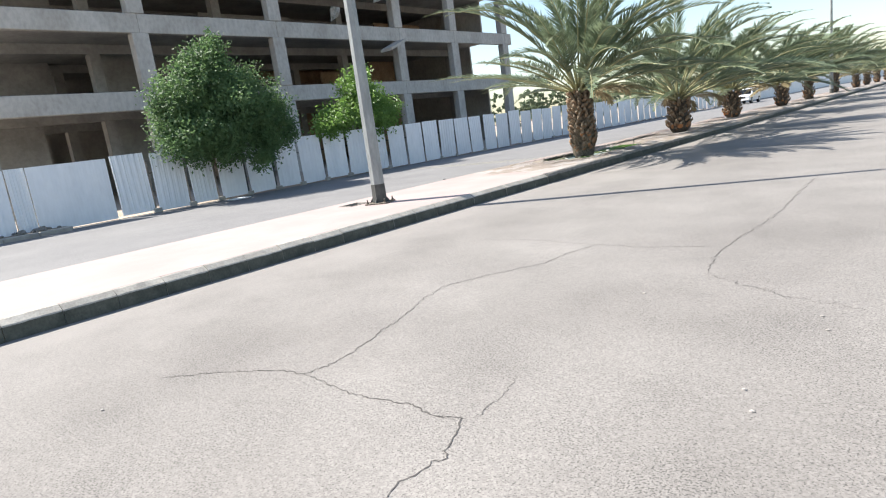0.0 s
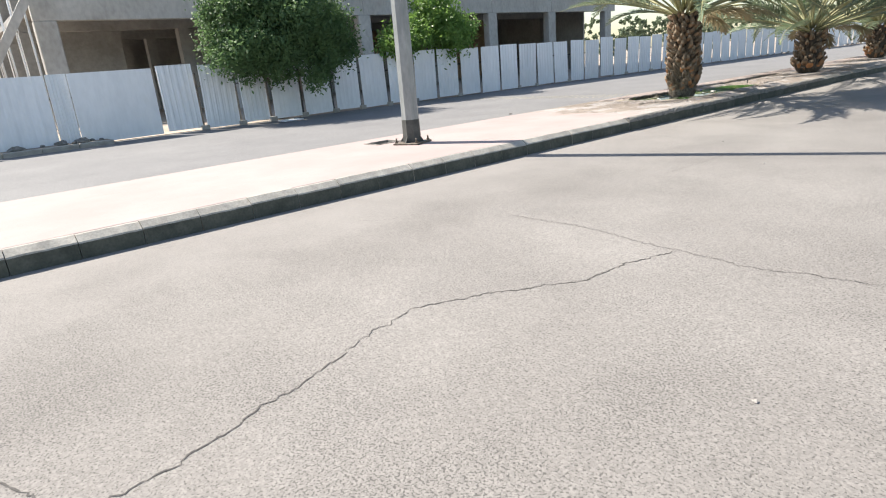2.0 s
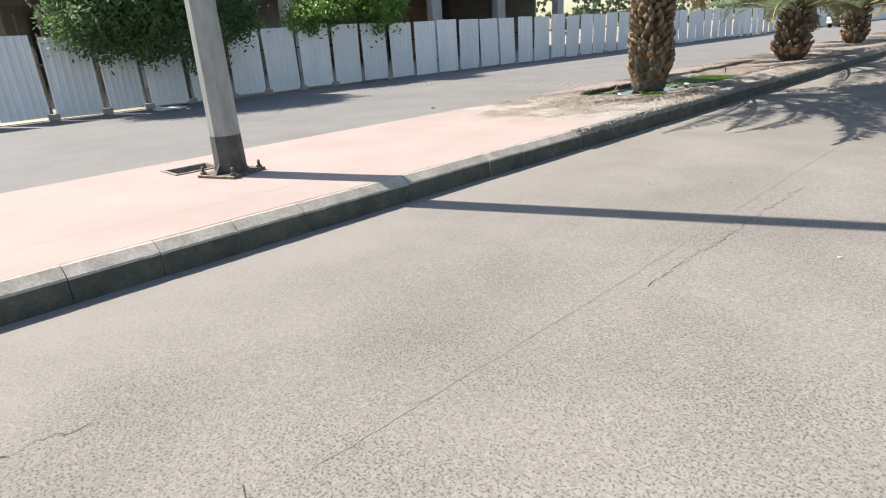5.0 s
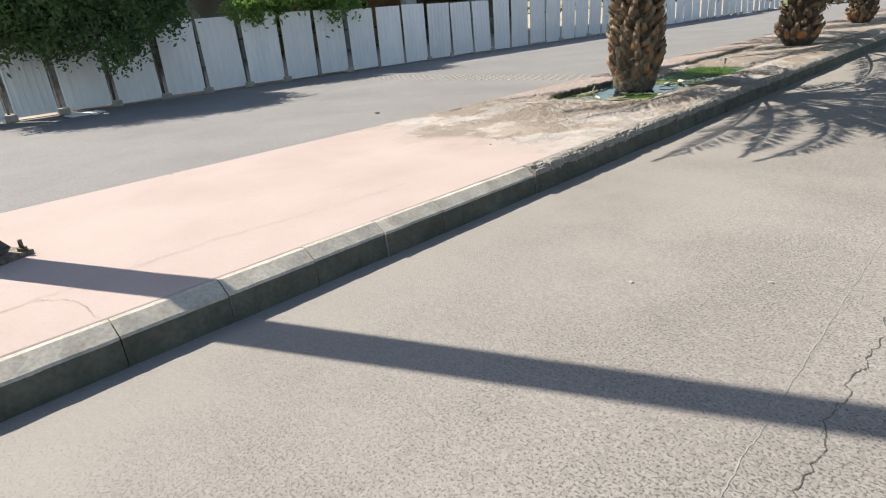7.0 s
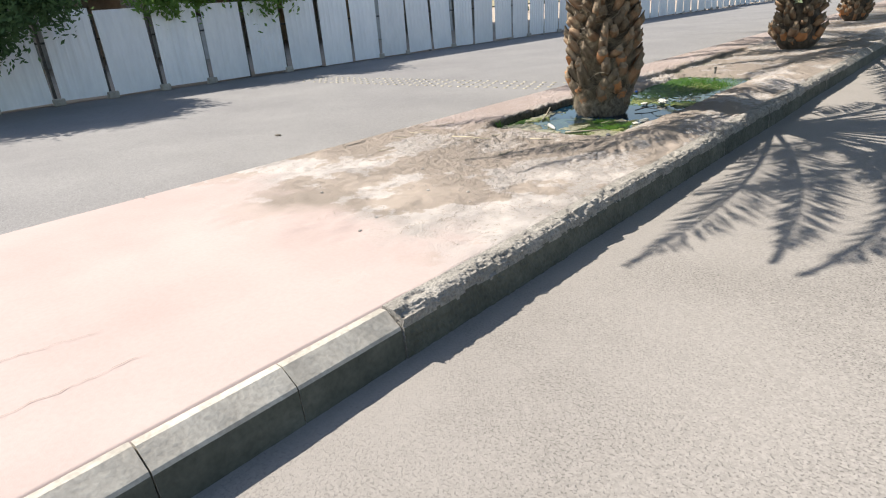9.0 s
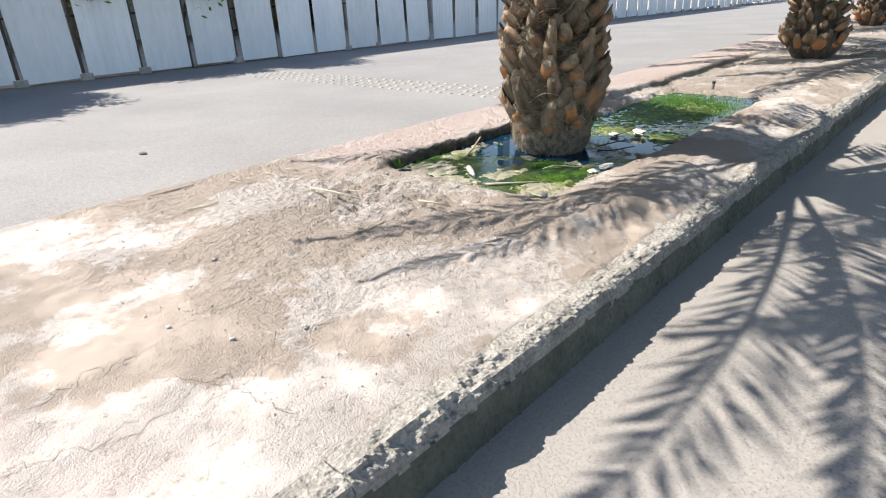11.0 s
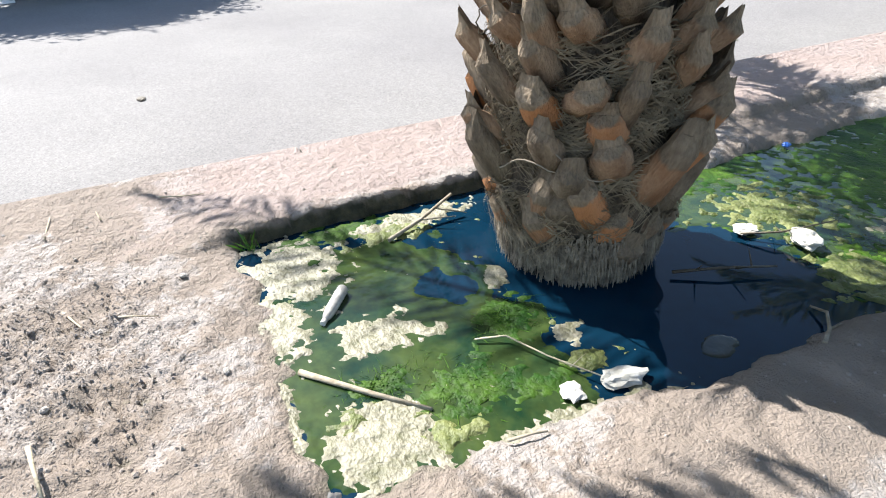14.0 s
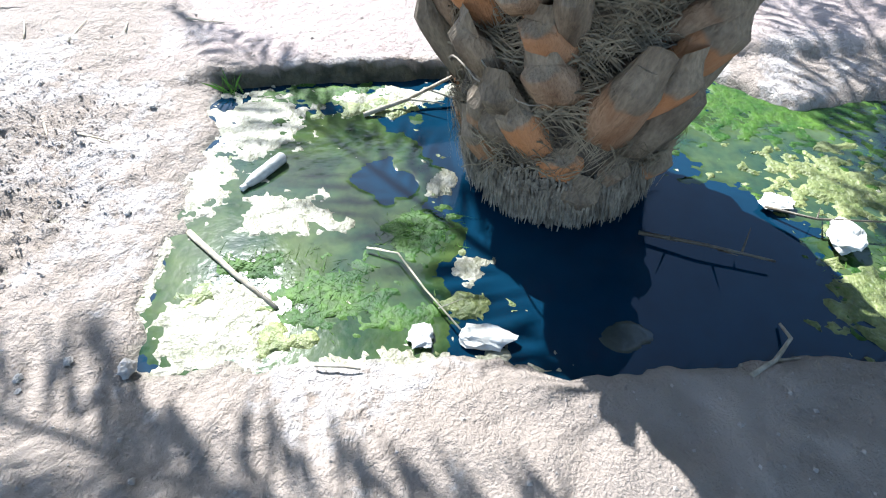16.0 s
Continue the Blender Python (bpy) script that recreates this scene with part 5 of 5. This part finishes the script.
M_ROOTS = surface("root_mass", (0.035, 0.029, 0.022), (0.11, 0.092, 0.07), scale=25, fine=140, fine_mix=0.8, fine_dark=0.35, bump=1.0, bump_dist=0.03, stretch=(1, 1, 0.25))
part("root_mass", bm, M_ROOTS, STORE, "dense collar of dry rootlets at the trunk foot")


# ---- rumble studs across the far road ----
M_STUD = surface("worn_yellow_stud", (0.27, 0.25, 0.20), (0.35, 0.325, 0.26), scale=10, fine=60, per_piece=0.1)
strip = thing("rumble_strip", -9.0, 22.75, FAR_Z, "rows of pale yellow raised studs across the road", "rumble strip")
bm = bmesh.new()
bmesh.ops.create_uvsphere(bm, u_segments=8, v_segments=4, radius=0.06)
bmesh.ops.scale(bm, vec=(0.85, 0.85, 0.33), verts=bm.verts)
stud = part("stud", bm, M_STUD, strip)
first = True
for j in range(4):
    for i in range(34):
        x, y = -4.1 + 0.25 * i + 0.12 * (j % 2), -0.45 + 0.3 * j
        if rs.random() < 0.06:
            continue
        if first:
            stud.location, first = (x, y, 0), False
        else:
            clone(stud, "stud", strip, pose(x + rs.uniform(-0.01, 0.01), y + rs.uniform(-0.01, 0.01), 0))

# ---- rubble and a loose sheet by the hoarding ----
for i in range(26):
    x, y = rs.uniform(-16.5, -15.6), rs.uniform(5.5, 8.2)
    s = rs.uniform(0.04, 0.14)
    crumple("rubble", x, y, 0.02 + s * 0.4, s * 1.3, s, s * 0.7, 40 + i, "broken grey concrete lump on the sandy strip", "rubble", M_KERB_ROUGH, rs.uniform(0, 360))["group"] = "rubble by the hoarding"
bm = bmesh.new()
box(bm, -0.22, 0.22, -0.45, 0.45, 0, 0.03)
bevel(bm, 0.008)
ob = part("loose_sheet", bm, M_FENCE)
ob.matrix_basis = pose(-15.15, 14.5, FAR_Z + 0.012, 0, 3, 12)
tagged(ob, "white sheet offcut lying flat at the foot of the hoarding", "sheet")


# ---- parked pickup ----
M_CAR = surface("white_car_paint", (0.72, 0.72, 0.72), (0.78, 0.78, 0.78), scale=1, rough=0.25, fine=4, fine_mix=0.05, bump=0.0, spec=0.6)
M_GLASS = surface("dark_car_glass", (0.015, 0.018, 0.02), (0.03, 0.034, 0.038), scale=2, rough=0.08, fine=4, bump=0.0, spec=0.7)
M_TYRE = surface("tyre_rubber", (0.02, 0.02, 0.02), (0.035, 0.035, 0.035), scale=10, rough=0.9)
M_RIM = surface("alloy", (0.4, 0.4, 0.41), (0.5, 0.5, 0.51), scale=8, rough=0.35, metal=0.8)
M_LIGHT = surface("headlight", (0.6, 0.62, 0.65), (0.7, 0.72, 0.75), scale=6, rough=0.15)


def hull(bm, outline, half):
    """A side outline (y, z) made solid across x, drawn in towards the roof."""
    a = [bm.verts.new((half(z), y, z)) for y, z in outline]
    b = [bm.verts.new((-half(z), y, z)) for y, z in outline]
    bm.faces.new(a)
    bm.faces.new(b[::-1])
    for i in range(len(outline)):
        j = (i + 1) % len(outline)
        bm.faces.new((a[j], a[i], b[i], b[j]))


car = thing("pickup_car", -12.6, 81.0, FAR_Z, "white double-cab pickup parked along the hoarding", "car")
bm = bmesh.new()
hull(bm, [(-2.55, 0.45), (-2.6, 0.75), (-2.5, 0.98), (-1.35, 1.08), (2.55, 1.08), (2.6, 0.5), (2.1, 0.36), (-2.2, 0.36)], lambda z: 0.90 if z < 0.9 else 0.87)
bevel(bm, 0.04, 2)
part("body", bm, M_CAR, car)
bm = bmesh.new()
hull(bm, [(-1.35, 1.07), (-0.65, 1.72), (0.85, 1.76), (1.15, 1.07)], lambda z: 0.86 - 0.16 * (z - 1.07) / 0.7)
bevel(bm, 0.03, 2)
cab = part("cab", bm, M_CAR, car)
for s in (-1, 1):
    for y0, y1, n in ((-1.0, -0.1, "front"), (0.0, 0.88, "rear")):
        bm = bmesh.new()
        v = [bm.verts.new(p) for p in ((s * 0.855, y0, 1.13), (s * 0.855, y1 + 0.1, 1.13), (s * 0.735, y1, 1.66), (s * 0.735, y0 + 0.42 if n == "front" else y0, 1.66))]
        bm.faces.new(v if s > 0 else v[::-1])
        bmesh.ops.solidify(bm, geom=bm.faces[:], thickness=0.012)
        part("side_window", bm, M_GLASS, cab)
bm = bmesh.new()
v = [bm.verts.new(p) for p in ((-0.76, -1.33, 1.13), (0.76, -1.33, 1.13), (0.64, -0.72, 1.68), (-0.64, -0.72, 1.68))]
bm.faces.new(v)
bmesh.ops.solidify(bm, geom=bm.faces[:], thickness=0.015)
part("windscreen", bm, M_GLASS, cab)
for s in (-1, 1):
    bm = bmesh.new()
    box(bm, s * 0.68 - 0.17, s * 0.68 + 0.17, -2.63, -2.5, 0.72, 0.9)
    bevel(bm, 0.03)
    part("headlight", bm, M_LIGHT, car)
    for y in (-1.62, 1.6):
        bm = bmesh.new()
        tube(bm, [(s * 0.68, y, 0.37), (s * 0.92, y, 0.37)], [0.37, 0.37], 20)
        wheel = part("wheel", bm, M_TYRE, car)
        bm = bmesh.new()
        tube(bm, [(s * 0.91, y, 0.37), (s * 0.935, y, 0.37)], [0.23, 0.21], 16)
        part("rim", bm, M_RIM, wheel)
bm = bmesh.new()
box(bm, -0.45, 0.45, -2.635, -2.52, 0.66, 0.9)
bevel(bm, 0.02)
part("grille", bm, M_TYRE, car)
bm = bmesh.new()
box(bm, -0.88, 0.88, -2.68, -2.5, 0.42, 0.62)
bevel(bm, 0.04, 2)
part("bumper", bm, M_CAR, car)


# ---- far woods that close the distance ----
rw = random.Random(12)
far = []
for i in range(70):
    far.append((-64 + rw.uniform(-8, 8), 62 + i * 3.4, rw.uniform(2.0, 6.0), rw.uniform(2.4, 4.2), 0.9))
for i in range(40):
    far.append((-30 + i * 3.2, 300 + rw.uniform(-8, 8), rw.uniform(1.0, 3.0), rw.uniform(2.2, 3.6), 0.8))
M_LEAF_DUST = leafy("dusty_far_leaf", (0.09, 0.12, 0.07), (0.15, 0.19, 0.11), 0.6, 0.35)
woods = leaf_cloud("far_woods", far, 42000, 0.42, M_LEAF_DUST, None, 33)
tagged(woods, "distant line of dusty green trees", "trees", kind="stuff")
